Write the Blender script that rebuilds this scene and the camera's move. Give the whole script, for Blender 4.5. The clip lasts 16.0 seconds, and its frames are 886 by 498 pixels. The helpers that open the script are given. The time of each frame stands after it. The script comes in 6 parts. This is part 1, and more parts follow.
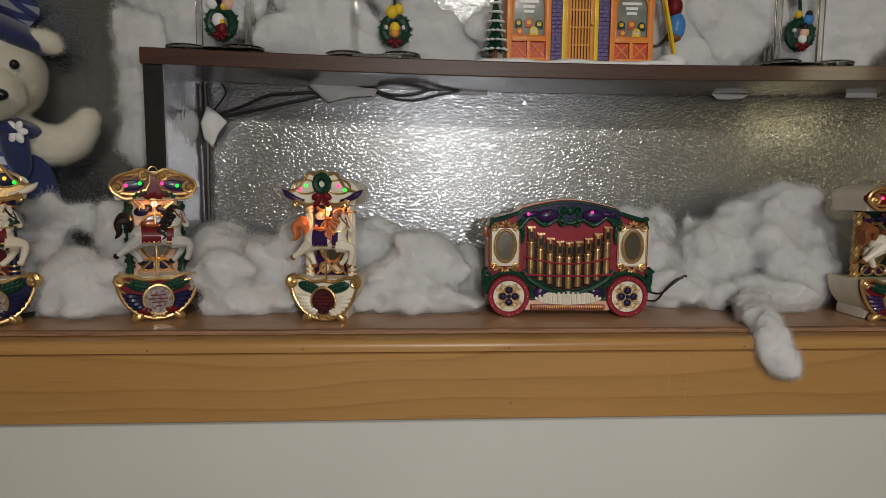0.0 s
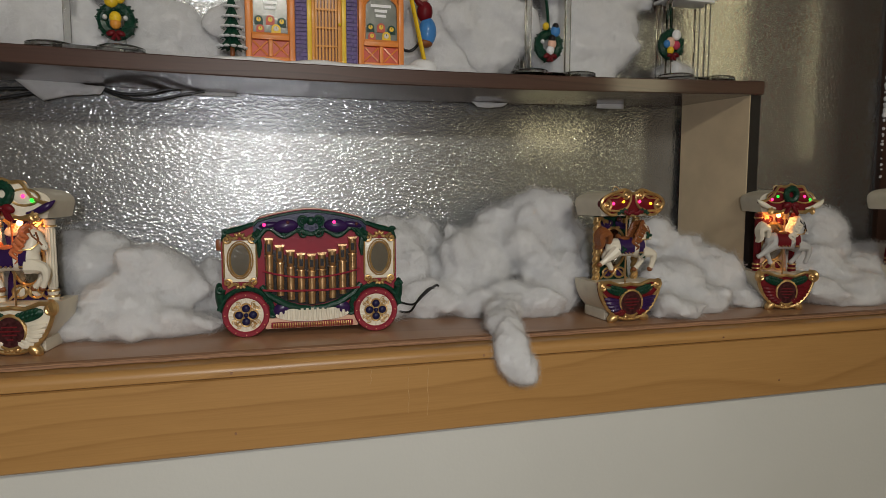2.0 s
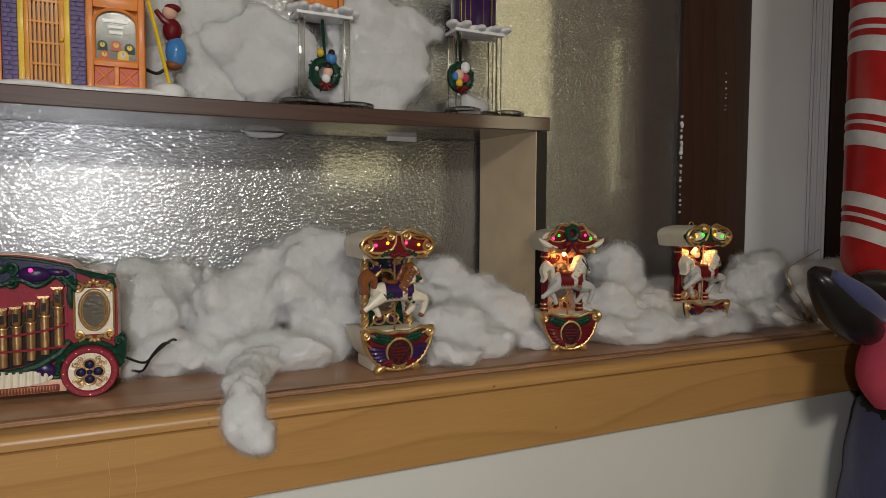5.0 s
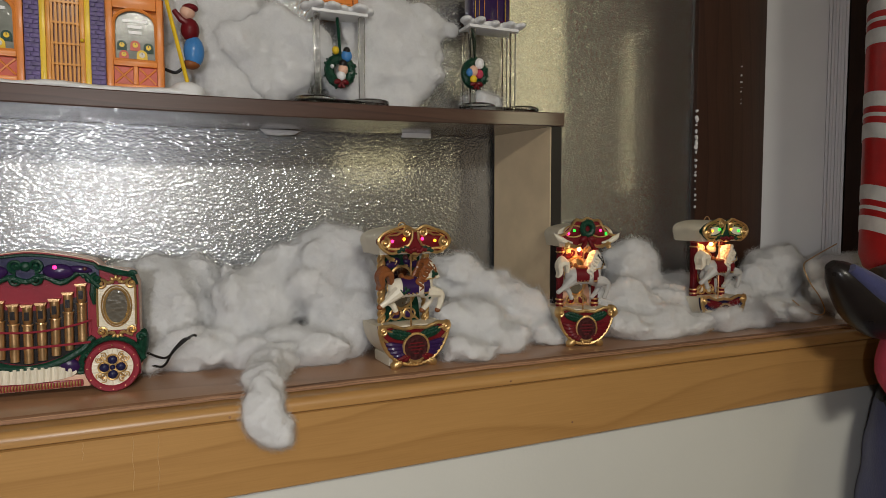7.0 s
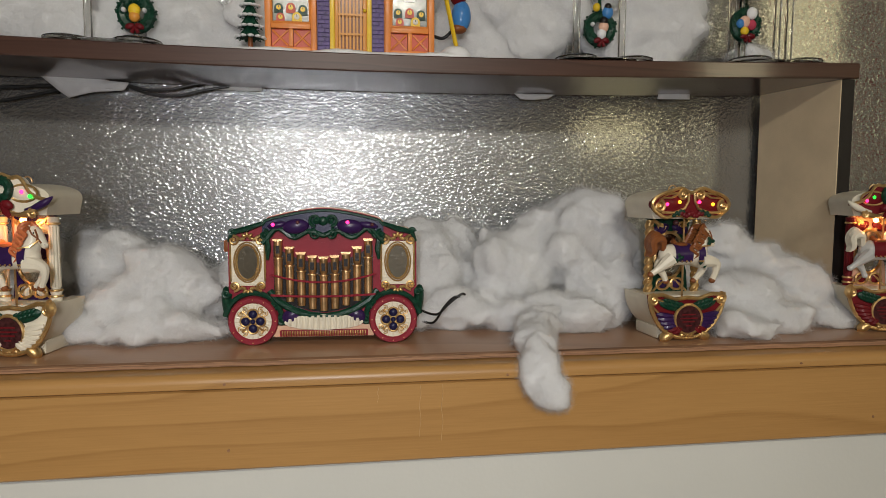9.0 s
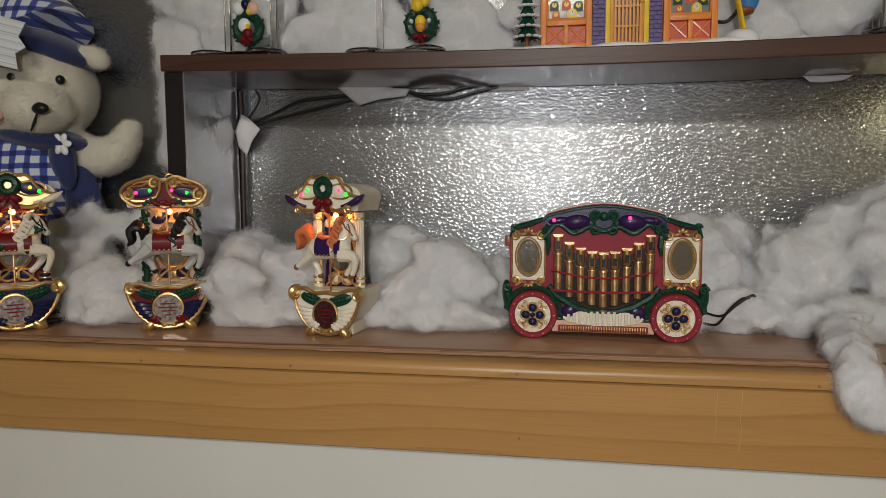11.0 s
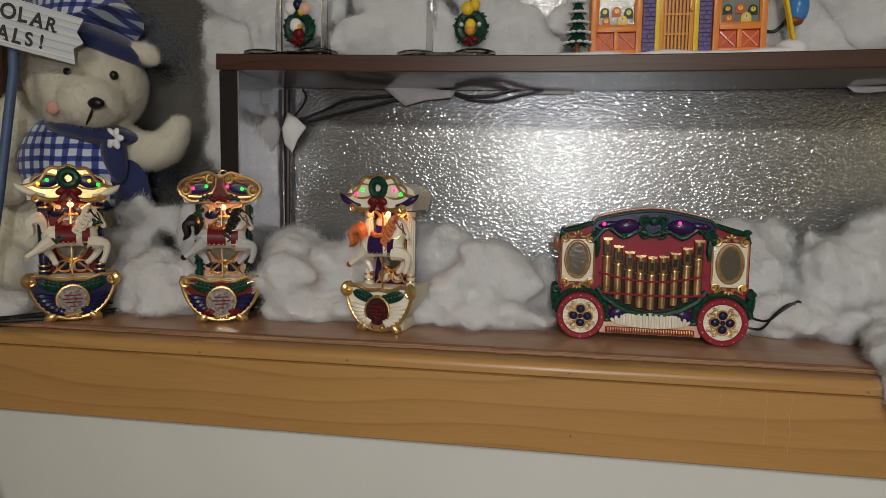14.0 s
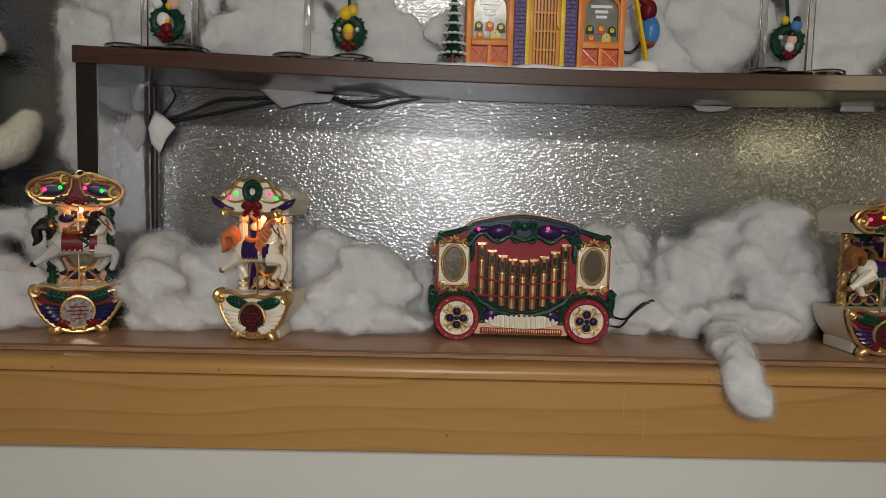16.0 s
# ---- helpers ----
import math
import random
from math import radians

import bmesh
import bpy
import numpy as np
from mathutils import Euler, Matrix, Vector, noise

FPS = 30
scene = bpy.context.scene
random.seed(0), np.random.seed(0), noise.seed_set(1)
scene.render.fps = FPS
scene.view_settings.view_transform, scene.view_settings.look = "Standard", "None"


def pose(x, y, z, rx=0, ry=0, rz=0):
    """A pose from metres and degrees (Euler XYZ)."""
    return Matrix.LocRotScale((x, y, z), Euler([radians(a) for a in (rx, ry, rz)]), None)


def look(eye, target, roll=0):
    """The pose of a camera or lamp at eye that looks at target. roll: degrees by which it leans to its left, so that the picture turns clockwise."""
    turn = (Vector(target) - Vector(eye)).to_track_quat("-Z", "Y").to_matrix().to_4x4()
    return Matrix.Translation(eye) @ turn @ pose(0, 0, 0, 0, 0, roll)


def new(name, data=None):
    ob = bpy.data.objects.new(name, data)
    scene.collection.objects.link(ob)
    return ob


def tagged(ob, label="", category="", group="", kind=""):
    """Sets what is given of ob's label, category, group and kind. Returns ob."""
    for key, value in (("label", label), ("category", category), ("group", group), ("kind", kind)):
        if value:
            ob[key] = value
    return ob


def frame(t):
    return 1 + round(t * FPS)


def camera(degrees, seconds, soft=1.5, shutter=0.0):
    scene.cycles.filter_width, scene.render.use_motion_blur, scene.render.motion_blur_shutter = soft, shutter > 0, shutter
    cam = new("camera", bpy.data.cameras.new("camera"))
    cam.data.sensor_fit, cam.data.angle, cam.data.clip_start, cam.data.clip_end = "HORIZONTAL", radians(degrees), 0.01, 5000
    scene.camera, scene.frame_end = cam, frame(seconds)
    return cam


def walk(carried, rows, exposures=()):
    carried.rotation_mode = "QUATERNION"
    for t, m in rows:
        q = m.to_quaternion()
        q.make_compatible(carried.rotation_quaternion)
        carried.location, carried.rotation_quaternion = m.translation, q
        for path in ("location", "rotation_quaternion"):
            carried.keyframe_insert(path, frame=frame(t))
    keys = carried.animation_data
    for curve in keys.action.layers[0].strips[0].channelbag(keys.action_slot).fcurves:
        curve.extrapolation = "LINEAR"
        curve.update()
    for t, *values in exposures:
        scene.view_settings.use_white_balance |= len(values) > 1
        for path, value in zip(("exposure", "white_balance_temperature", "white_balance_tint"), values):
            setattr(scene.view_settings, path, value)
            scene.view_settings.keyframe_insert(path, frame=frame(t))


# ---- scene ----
cam = camera(69.6, 16.0, soft=0.75)
METRES, EYE, TILT, LEAN, TURN = 0.52, 1.345, 0.0, 0.0, -3.2
ROWS = [
    (0.0, 0.0, 0.0, 0.0, 0.05, -6.31, -0.43),
    (0.5, 0.0572, 0.0198, -0.0016, -5.41, -6.15, -0.55),
    (1.0, 0.0941, 0.032, -0.0015, -9.34, -5.94, -0.57),
    (1.5, 0.1513, 0.0427, -0.0025, -12.0, -5.68, -0.39),
    (2.0, 0.2189, 0.0533, -0.0036, -12.64, -5.33, -0.09),
    (2.5, 0.3038, 0.0868, -0.0055, -13.82, -4.39, -0.82),
    (3.0, 0.3829, 0.1204, 0.0098, -16.35, -3.77, -1.06),
    (3.5, 0.4367, 0.1312, 0.0159, -19.33, -3.49, -1.05),
    (4.0, 0.4747, 0.1058, 0.0215, -21.55, -3.21, -0.72),
    (4.5, 0.4924, 0.0892, 0.0261, -21.91, -3.16, -0.32),
    (7.0, 0.4831, 0.0843, 0.0243, -20.85, -3.45, 0.05),
    (7.5, 0.4524, 0.0872, 0.0188, -17.1, -3.39, 0.54),
    (8.0, 0.4195, 0.1149, -0.0015, -12.59, -3.47, -0.18),
    (8.5, 0.3693, 0.1477, -0.0158, -7.63, -4.48, -0.16),
    (9.0, 0.3386, 0.1511, -0.02, -5.1, -4.63, -0.22),
    (9.5, 0.3042, 0.149, -0.0214, 0.37, -4.59, 0.12),
    (12.0, 0.1403, 0.1294, -0.0211, 15.15, -5.25, -0.08),
    (12.5, 0.1191, 0.1171, -0.0172, 15.73, -5.32, -0.2),
    (13.0, 0.1152, 0.1088, -0.0151, 15.33, -5.41, -0.31),
    (13.5, 0.1175, 0.1038, -0.0137, 14.36, -5.41, -0.53),
    (14.0, 0.1265, 0.1007, -0.0132, 12.56, -5.26, -0.85),
    (14.5, 0.1296, 0.0995, -0.0126, 10.54, -5.15, -1.18),
    (15.0, 0.1346, 0.0969, -0.0138, 7.82, -5.03, -1.21),
    (15.5, 0.1394, 0.0965, -0.0135, 4.95, -4.89, -1.29),
    (16.0, 0.1384, 0.0925, -0.0131, 2.22, -4.58, -1.51),
]
EXPOSURES = [(0.0, -0.12), (2.0, -0.08), (4.5, 0.06), (7.0, 0.2), (9.0, 0.26), (9.7, 0.1), (11.8, 0.02), (13.0, -0.04), (16.0, -0.08)]
walk(cam, [(t, pose(0, 0, EYE, TILT, LEAN, TURN) @ pose(METRES * x, METRES * y, METRES * z, 90 + pitch, roll, yaw)) for t, x, y, z, yaw, pitch, roll in ROWS], EXPOSURES)

# ---- light: the filmer's torch, the room's ceiling lamp, the toys' own bulbs ----
world = bpy.data.worlds.new("room_air")
scene.world = world
world.use_nodes = True
world.node_tree.nodes["Background"].inputs[0].default_value = (0.9, 0.95, 1.0, 1)
world.node_tree.nodes["Background"].inputs[1].default_value = 0.02


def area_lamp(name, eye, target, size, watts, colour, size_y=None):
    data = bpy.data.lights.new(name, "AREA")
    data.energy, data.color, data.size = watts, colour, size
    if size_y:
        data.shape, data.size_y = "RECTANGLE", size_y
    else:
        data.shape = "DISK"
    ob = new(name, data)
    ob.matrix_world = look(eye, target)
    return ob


area_lamp("torch_light", (0.11, -0.20, 1.390), (0.20, 0.76, 1.35), 0.03, 2.0, (0.95, 0.955, 1.0))
area_lamp("ceiling_tube_light", (0.20, -1.75, 2.30), (0.20, -0.6, 0.9), 0.7, 20.0, (1.0, 0.95, 0.83), 0.14)
# Warm fill lamp added to the room, with no known source.
area_lamp("warm_fill_light", (2.35, -2.2, 1.85), (0.6, 0.7, 1.3), 0.32, 3.8, (1.0, 0.90, 0.58), 1.0)


# ---- materials ----
def links(m):
    m.use_nodes = True
    return m.node_tree.nodes, m.node_tree.links, m.node_tree.nodes["Principled BSDF"]


def plain(name, colour, rough=0.5, metal=0.0, vary=0.12, scale=60.0, bump=0.15, fine=400.0, coat=0.0, sheen=0.0, sss=0.0, spec=None):
    """Paint, plastic, metal or cloth: a colour that varies at two scales, with fine relief."""
    m = bpy.data.materials.new(name)
    n, l, p = links(m)
    tc = n.new("ShaderNodeTexCoord")
    big = n.new("ShaderNodeTexNoise")
    big.inputs["Scale"].default_value, big.inputs["Detail"].default_value = scale, 4
    small = n.new("ShaderNodeTexNoise")
    small.inputs["Scale"].default_value, small.inputs["Detail"].default_value = fine, 3
    l.new(tc.outputs["Object"], big.inputs["Vector"])
    l.new(tc.outputs["Object"], small.inputs["Vector"])
    ramp = n.new("ShaderNodeValToRGB")
    c = Vector(colour)
    lo, hi = c * (1 - vary), c * (1 + vary)
    ramp.color_ramp.elements[0].position, ramp.color_ramp.elements[1].position = 0.3, 0.7
    ramp.color_ramp.elements[0].color = (*lo, 1)
    ramp.color_ramp.elements[1].color = (*[min(1, v) for v in hi], 1)
    l.new(big.outputs["Fac"], ramp.inputs["Fac"])
    l.new(ramp.outputs["Color"], p.inputs["Base Color"])
    rr = n.new("ShaderNodeMapRange")
    rr.inputs["To Min"].default_value, rr.inputs["To Max"].default_value = rough * 0.75, min(1, rough * 1.25)
    l.new(big.outputs["Fac"], rr.inputs["Value"])
    l.new(rr.outputs["Result"], p.inputs["Roughness"])
    p.inputs["Metallic"].default_value = metal
    p.inputs["Specular IOR Level"].default_value = (0.22 if coat else 0.4) if spec is None else spec
    p.inputs["Coat Weight"].default_value = coat * 0.5
    p.inputs["Coat Roughness"].default_value = 0.15
    p.inputs["Sheen Weight"].default_value = sheen
    if sss:
        p.inputs["Subsurface Weight"].default_value = sss
        p.inputs["Subsurface Radius"].default_value = (1, 1, 1)
        p.inputs["Subsurface Scale"].default_value = 0.006
    if bump:
        b = n.new("ShaderNodeBump")
        b.inputs["Strength"].default_value, b.inputs["Distance"].default_value = bump, 0.001
        l.new(small.outputs["Fac"], b.inputs["Height"])
        l.new(b.outputs["Normal"], p.inputs["Normal"])
    return m


def wood(name, dark, light, rough=0.4, along="x", lines=26.0, coat=0.2, contrast=0.5, coat_rough=0.3):
    """Boards with thin, wandering growth lines, soft figure and fine pores."""
    m = bpy.data.materials.new(name)
    n, l, p = links(m)
    tc = n.new("ShaderNodeTexCoord")

    def scaled(v):
        mp = n.new("ShaderNodeMapping")
        mp.inputs["Scale"].default_value = v if along == "x" else (v[2], v[1], v[0])
        l.new(tc.outputs["Object"], mp.inputs["Vector"])
        return mp.outputs["Vector"]

    bend = n.new("ShaderNodeTexNoise")
    bend.inputs["Scale"].default_value, bend.inputs["Detail"].default_value = 1.0, 2
    l.new(scaled((1.7, 7, 7)), bend.inputs["Vector"])
    sep = n.new("ShaderNodeSeparateXYZ")
    l.new(scaled((1, 1, 1)), sep.inputs[0])
    ph = n.new("ShaderNodeMath")
    ph.operation = "MULTIPLY_ADD"
    l.new(sep.outputs[2 if along == "x" else 0], ph.inputs[0])
    ph.inputs[1].default_value = lines * 2.6
    boost = n.new("ShaderNodeMath")
    boost.operation = "MULTIPLY"
    boost.inputs[1].default_value = 5.2
    l.new(bend.outputs["Fac"], boost.inputs[0])
    l.new(boost.outputs[0], ph.inputs[2])
    fr = n.new("ShaderNodeMath")
    fr.operation = "FRACT"
    l.new(ph.outputs[0], fr.inputs[0])
    line = n.new("ShaderNodeValToRGB")
    line.color_ramp.elements[0].position, line.color_ramp.elements[0].color = 0.0, (0.25, 0.25, 0.25, 1)
    line.color_ramp.elements[1].position, line.color_ramp.elements[1].color = 0.80, (0.55, 0.55, 0.55, 1)
    e = line.color_ramp.elements.new(0.93)
    e.color = (1, 1, 1, 1)
    e = line.color_ramp.elements.new(1.0)
    e.color = (0.3, 0.3, 0.3, 1)
    l.new(fr.outputs[0], line.inputs["Fac"])
    fade = n.new("ShaderNodeTexNoise")
    fade.inputs["Scale"].default_value, fade.inputs["Detail"].default_value = 1.0, 3
    l.new(scaled((5, 30, 30)), fade.inputs["Vector"])
    fine = n.new("ShaderNodeTexNoise")
    fine.inputs["Scale"].default_value, fine.inputs["Detail"].default_value = 1.0, 3
    l.new(scaled((22, 700, 700)), fine.inputs["Vector"])
    m1 = n.new("ShaderNodeMix")
    m1.data_type = "FLOAT"
    m1.inputs[0].default_value = 0.45
    l.new(line.outputs["Color"], m1.inputs[2])
    l.new(fade.outputs["Fac"], m1.inputs[3])
    m2 = n.new("ShaderNodeMix")
    m2.data_type = "FLOAT"
    m2.inputs[0].default_value = 0.36
    l.new(m1.outputs[0], m2.inputs[2])
    l.new(fine.outputs["Fac"], m2.inputs[3])
    ramp = n.new("ShaderNodeValToRGB")
    ramp.color_ramp.elements[0].position, ramp.color_ramp.elements[1].position = 0.5 - contrast * 0.4, 0.5 + contrast * 0.6
    ramp.color_ramp.elements[0].color, ramp.color_ramp.elements[1].color = (*light, 1), (*dark, 1)
    l.new(m2.outputs[0], ramp.inputs["Fac"])
    l.new(ramp.outputs["Color"], p.inputs["Base Color"])
    p.inputs["Roughness"].default_value = rough
    p.inputs["Specular IOR Level"].default_value = 0.35
    p.inputs["Coat Weight"].default_value, p.inputs["Coat Roughness"].default_value = coat, coat_rough
    b = n.new("ShaderNodeBump")
    b.inputs["Strength"].default_value, b.inputs["Distance"].default_value = 0.15, 0.0006
    l.new(fine.outputs["Fac"], b.inputs["Height"])
    l.new(b.outputs["Normal"], p.inputs["Normal"])
    return m


def pebbled_glass(name):
    """Obscure window glass against the night: a dull silver mirror with a pebbled relief."""
    m = bpy.data.materials.new(name)
    n, l, p = links(m)
    tc = n.new("ShaderNodeTexCoord")
    wob = n.new("ShaderNodeTexNoise")
    wob.inputs["Scale"].default_value, wob.inputs["Detail"].default_value = 120, 2
    l.new(tc.outputs["Object"], wob.inputs["Vector"])
    add = n.new("ShaderNodeMix")
    add.data_type = "VECTOR"
    add.inputs[0].default_value = 0.006
    wide = n.new("ShaderNodeMapping")
    wide.inputs["Scale"].default_value = (0.8, 1.0, 1.15)
    l.new(tc.outputs["Object"], wide.inputs["Vector"])
    l.new(wide.outputs["Vector"], add.inputs[4])
    l.new(wob.outputs["Color"], add.inputs[5])
    vor = n.new("ShaderNodeTexVoronoi")
    vor.feature = "SMOOTH_F1"
    vor.inputs["Scale"].default_value, vor.inputs["Smoothness"].default_value = 300, 0.45
    l.new(add.outputs[1], vor.inputs["Vector"])
    slow = n.new("ShaderNodeTexNoise")
    slow.inputs["Scale"].default_value, slow.inputs["Detail"].default_value = 14, 2
    l.new(tc.outputs["Object"], slow.inputs["Vector"])
    b1 = n.new("ShaderNodeBump")
    b1.inputs["Strength"].default_value, b1.inputs["Distance"].default_value = 0.65, 0.00125
    l.new(vor.outputs["Distance"], b1.inputs["Height"])
    b2 = n.new("ShaderNodeBump")
    b2.inputs["Strength"].default_value, b2.inputs["Distance"].default_value = 0.2, 0.003
    l.new(slow.outputs["Fac"], b2.inputs["Height"])
    l.new(b1.outputs["Normal"], b2.inputs["Normal"])
    sharp, haze, body = n.new("ShaderNodeBsdfGlossy"), n.new("ShaderNodeBsdfGlossy"), n.new("ShaderNodeBsdfDiffuse")
    sharp.inputs["Color"].default_value, sharp.inputs["Roughness"].default_value = (0.50, 0.51, 0.51, 1), 0.14
    haze.inputs["Color"].default_value, haze.inputs["Roughness"].default_value = (0.46, 0.47, 0.48, 1), 0.40
    body.inputs["Color"].default_value = (0.16, 0.165, 0.165, 1)
    l.new(b2.outputs["Normal"], sharp.inputs["Normal"])
    l.new(b2.outputs["Normal"], body.inputs["Normal"])
    m1, m2 = n.new("ShaderNodeMixShader"), n.new("ShaderNodeMixShader")
    m1.inputs[0].default_value, m2.inputs[0].default_value = 0.40, 0.10
    l.new(sharp.outputs[0], m1.inputs[1])
    l.new(haze.outputs[0], m1.inputs[2])
    l.new(m1.outputs[0], m2.inputs[1])
    l.new(body.outputs[0], m2.inputs[2])
    through_glass, m3 = n.new("ShaderNodeBsdfRefraction"), n.new("ShaderNodeMixShader")
    through_glass.inputs["IOR"].default_value, through_glass.inputs["Roughness"].default_value = 1.5, 0.03
    l.new(b2.outputs["Normal"], through_glass.inputs["Normal"])
    m3.inputs[0].default_value = 0.25
    l.new(m2.outputs[0], m3.inputs[1])
    l.new(through_glass.outputs[0], m3.inputs[2])
    l.new(m3.outputs[0], n["Material Output"].inputs["Surface"])
    n.remove(p)
    return m


def cotton_mat(name):
    m = bpy.data.materials.new(name)
    n, l, p = links(m)
    tc = n.new("ShaderNodeTexCoord")
    no = n.new("ShaderNodeTexNoise")
    no.inputs["Scale"].default_value, no.inputs["Detail"].default_value = 45, 6
    l.new(tc.outputs["Object"], no.inputs["Vector"])
    ramp = n.new("ShaderNodeValToRGB")
    ramp.color_ramp.elements[0].color, ramp.color_ramp.elements[1].color = (0.62, 0.62, 0.62, 1), (0.76, 0.76, 0.765, 1)
    l.new(no.outputs["Fac"], ramp.inputs["Fac"])
    l.new(ramp.outputs["Color"], p.inputs["Base Color"])
    p.inputs["Roughness"].default_value = 0.95
    p.inputs["Specular IOR Level"].default_value = 0.1
    p.inputs["Subsurface Weight"].default_value = 0.9
    p.inputs["Subsurface Radius"].default_value = (1, 1, 1)
    p.inputs["Subsurface Scale"].default_value = 0.02
    return m


def fibre_mat(name, colour):
    """Fine fibres that let half of the light through."""
    m = bpy.data.materials.new(name)
    n, l, p = links(m)
    d, t, mix = n.new("ShaderNodeBsdfDiffuse"), n.new("ShaderNodeBsdfTranslucent"), n.new("ShaderNodeMixShader")
    d.inputs["Color"].default_value = t.inputs["Color"].default_value = (*colour, 1)
    l.new(d.outputs[0], mix.inputs[1])
    l.new(t.outputs[0], mix.inputs[2])
    l.new(mix.outputs[0], n["Material Output"].inputs["Surface"])
    n.remove(p)
    return m


def glow(name, colour, power):
    m = bpy.data.materials.new(name)
    n, l, p = links(m)
    p.inputs["Base Color"].default_value = (*colour, 1)
    p.inputs["Emission Color"].default_value = (*colour, 1)
    p.inputs["Emission Strength"].default_value = power
    return m


def clear(name, colour=(1, 1, 1), rough=0.03):
    m = bpy.data.materials.new(name)
    n, l, p = links(m)
    p.inputs["Base Color"].default_value = (*colour, 1)
    p.inputs["Transmission Weight"].default_value = 1.0
    p.inputs["Roughness"].default_value = rough
    p.inputs["IOR"].default_value = 1.49
    return m


def plaid(name):
    """Fleece in a blue and white check."""
    m = plain(name, (0.03, 0.05, 0.28), 0.95, sheen=0.3, bump=0.5, fine=900)
    n, l, p = m.node_tree.nodes, m.node_tree.links, m.node_tree.nodes["Principled BSDF"]
    tc = n.new("ShaderNodeTexCoord")
    waves = []
    for axis in ("X", "Z"):
        w = n.new("ShaderNodeTexWave")
        w.bands_direction = axis
        w.inputs["Scale"].default_value, w.inputs["Distortion"].default_value = 23.0, 1.2
        l.new(tc.outputs["Object"], w.inputs["Vector"])
        cut = n.new("ShaderNodeMapRange")
        cut.inputs["From Min"].default_value, cut.inputs["From Max"].default_value = 0.28, 0.50
        l.new(w.outputs["Fac"], cut.inputs["Value"])
        waves.append(cut)
    add = n.new("ShaderNodeMath")
    l.new(waves[0].outputs["Result"], add.inputs[0])
    l.new(waves[1].outputs["Result"], add.inputs[1])
    half = n.new("ShaderNodeMath")
    half.operation = "MULTIPLY"
    half.inputs[1].default_value = 0.5
    l.new(add.outputs[0], half.inputs[0])
    r = n.new("ShaderNodeValToRGB")
    r.color_ramp.interpolation = "LINEAR"
    r.color_ramp.elements[0].color = (0.015, 0.022, 0.12, 1)
    r.color_ramp.elements[1].position, r.color_ramp.elements[1].color = 0.5, (0.05, 0.08, 0.33, 1)
    e = r.color_ramp.elements.new(0.95)
    e.color = (0.62, 0.66, 0.74, 1)
    l.new(half.outputs[0], r.inputs["Fac"])
    l.new(r.outputs["Color"], p.inputs["Base Color"])
    return m


M_PINE = wood("varnished_pine", (0.29, 0.140, 0.040), (0.51, 0.285, 0.098), 0.38, lines=13, coat=0.25, contrast=0.8)
M_TOP = wood("brown_varnished_ply", (0.26, 0.135, 0.068), (0.40, 0.225, 0.125), 0.30, lines=30, coat=0.4)
M_EDGE = wood("raw_ply_edge", (0.075, 0.034, 0.018), (0.38, 0.205, 0.110), 0.7, lines=200, coat=0.0, contrast=0.4)
M_WALNUT = wood("walnut_laminate", (0.038, 0.017, 0.012), (0.080, 0.036, 0.025), 0.36, lines=22, coat=0.9, coat_rough=0.10)
M_SCRATCH = plain("bare_scratched_pine", (0.52, 0.33, 0.15), 0.7)
M_BLACK = plain("black_laminate", (0.012, 0.010, 0.010), 0.4)
M_CHIP = plain("tan_board", (0.62, 0.49, 0.32), 0.5, vary=0.08, scale=30, fine=700, bump=0.25)
# Silver tone and relief stand in for torch light thrown back by the glass.
M_LITLAM = plain("reflection_toned_laminate", (0.60, 0.60, 0.63), 0.16, metal=0.8, vary=0.1, scale=18, bump=0.9, fine=75)
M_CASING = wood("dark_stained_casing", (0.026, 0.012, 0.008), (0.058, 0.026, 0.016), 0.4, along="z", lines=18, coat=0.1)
M_WALL = plain("white_wall_paint", (0.66, 0.66, 0.61), 0.6, vary=0.03, scale=5, bump=0.12, fine=260)
M_JAMB = plain("white_gloss_trim", (0.88, 0.88, 0.88), 0.4, vary=0.03, scale=8)
M_ROOM = plain("room_wall_paint", (0.42, 0.36, 0.28), 0.8, vary=0.05, scale=3)
M_CEIL = plain("ceiling_paint", (0.7, 0.68, 0.62), 0.85, vary=0.04, scale=3)
M_FLOOR = plain("brown_carpet", (0.16, 0.11, 0.08), 0.95, vary=0.2, scale=20)
M_GLASS = pebbled_glass("pebbled_window_glass")
M_COTTON = cotton_mat("cotton_batting_white")
M_FIBRE = fibre_mat("cotton_fibre", (0.80, 0.80, 0.80))
M_HAIR = fibre_mat("plush_fibre", (0.80, 0.765, 0.67))
M_TAPE = plain("white_cloth_tape", (0.62, 0.61, 0.60), 0.5, vary=0.06, bump=0.3)
M_CABLE = plain("black_cable_rubber", (0.012, 0.012, 0.012), 0.45)
M_CREAM = plain("cream_plastic", (0.66, 0.60, 0.47), 0.38, vary=0.06, coat=0.2)
M_IVORY = plain("ivory_enamel", (0.74, 0.68, 0.55), 0.3, vary=0.06, coat=0.35)
M_GOLD = plain("gold_paint", (0.66, 0.44, 0.19), 0.34, metal=0.85, vary=0.2, scale=150, bump=0.2)
M_RED = plain("dark_red_enamel", (0.13, 0.008, 0.012), 0.42, coat=0.15, spec=0.15)
M_PINKRED = plain("organ_red_enamel", (0.25, 0.024, 0.038), 0.45, coat=0.12, spec=0.15)
M_GREEN = plain("glitter_green_enamel", (0.005, 0.040, 0.022), 0.40, coat=0.12, vary=0.4, scale=300, bump=0.5, spec=0.25)
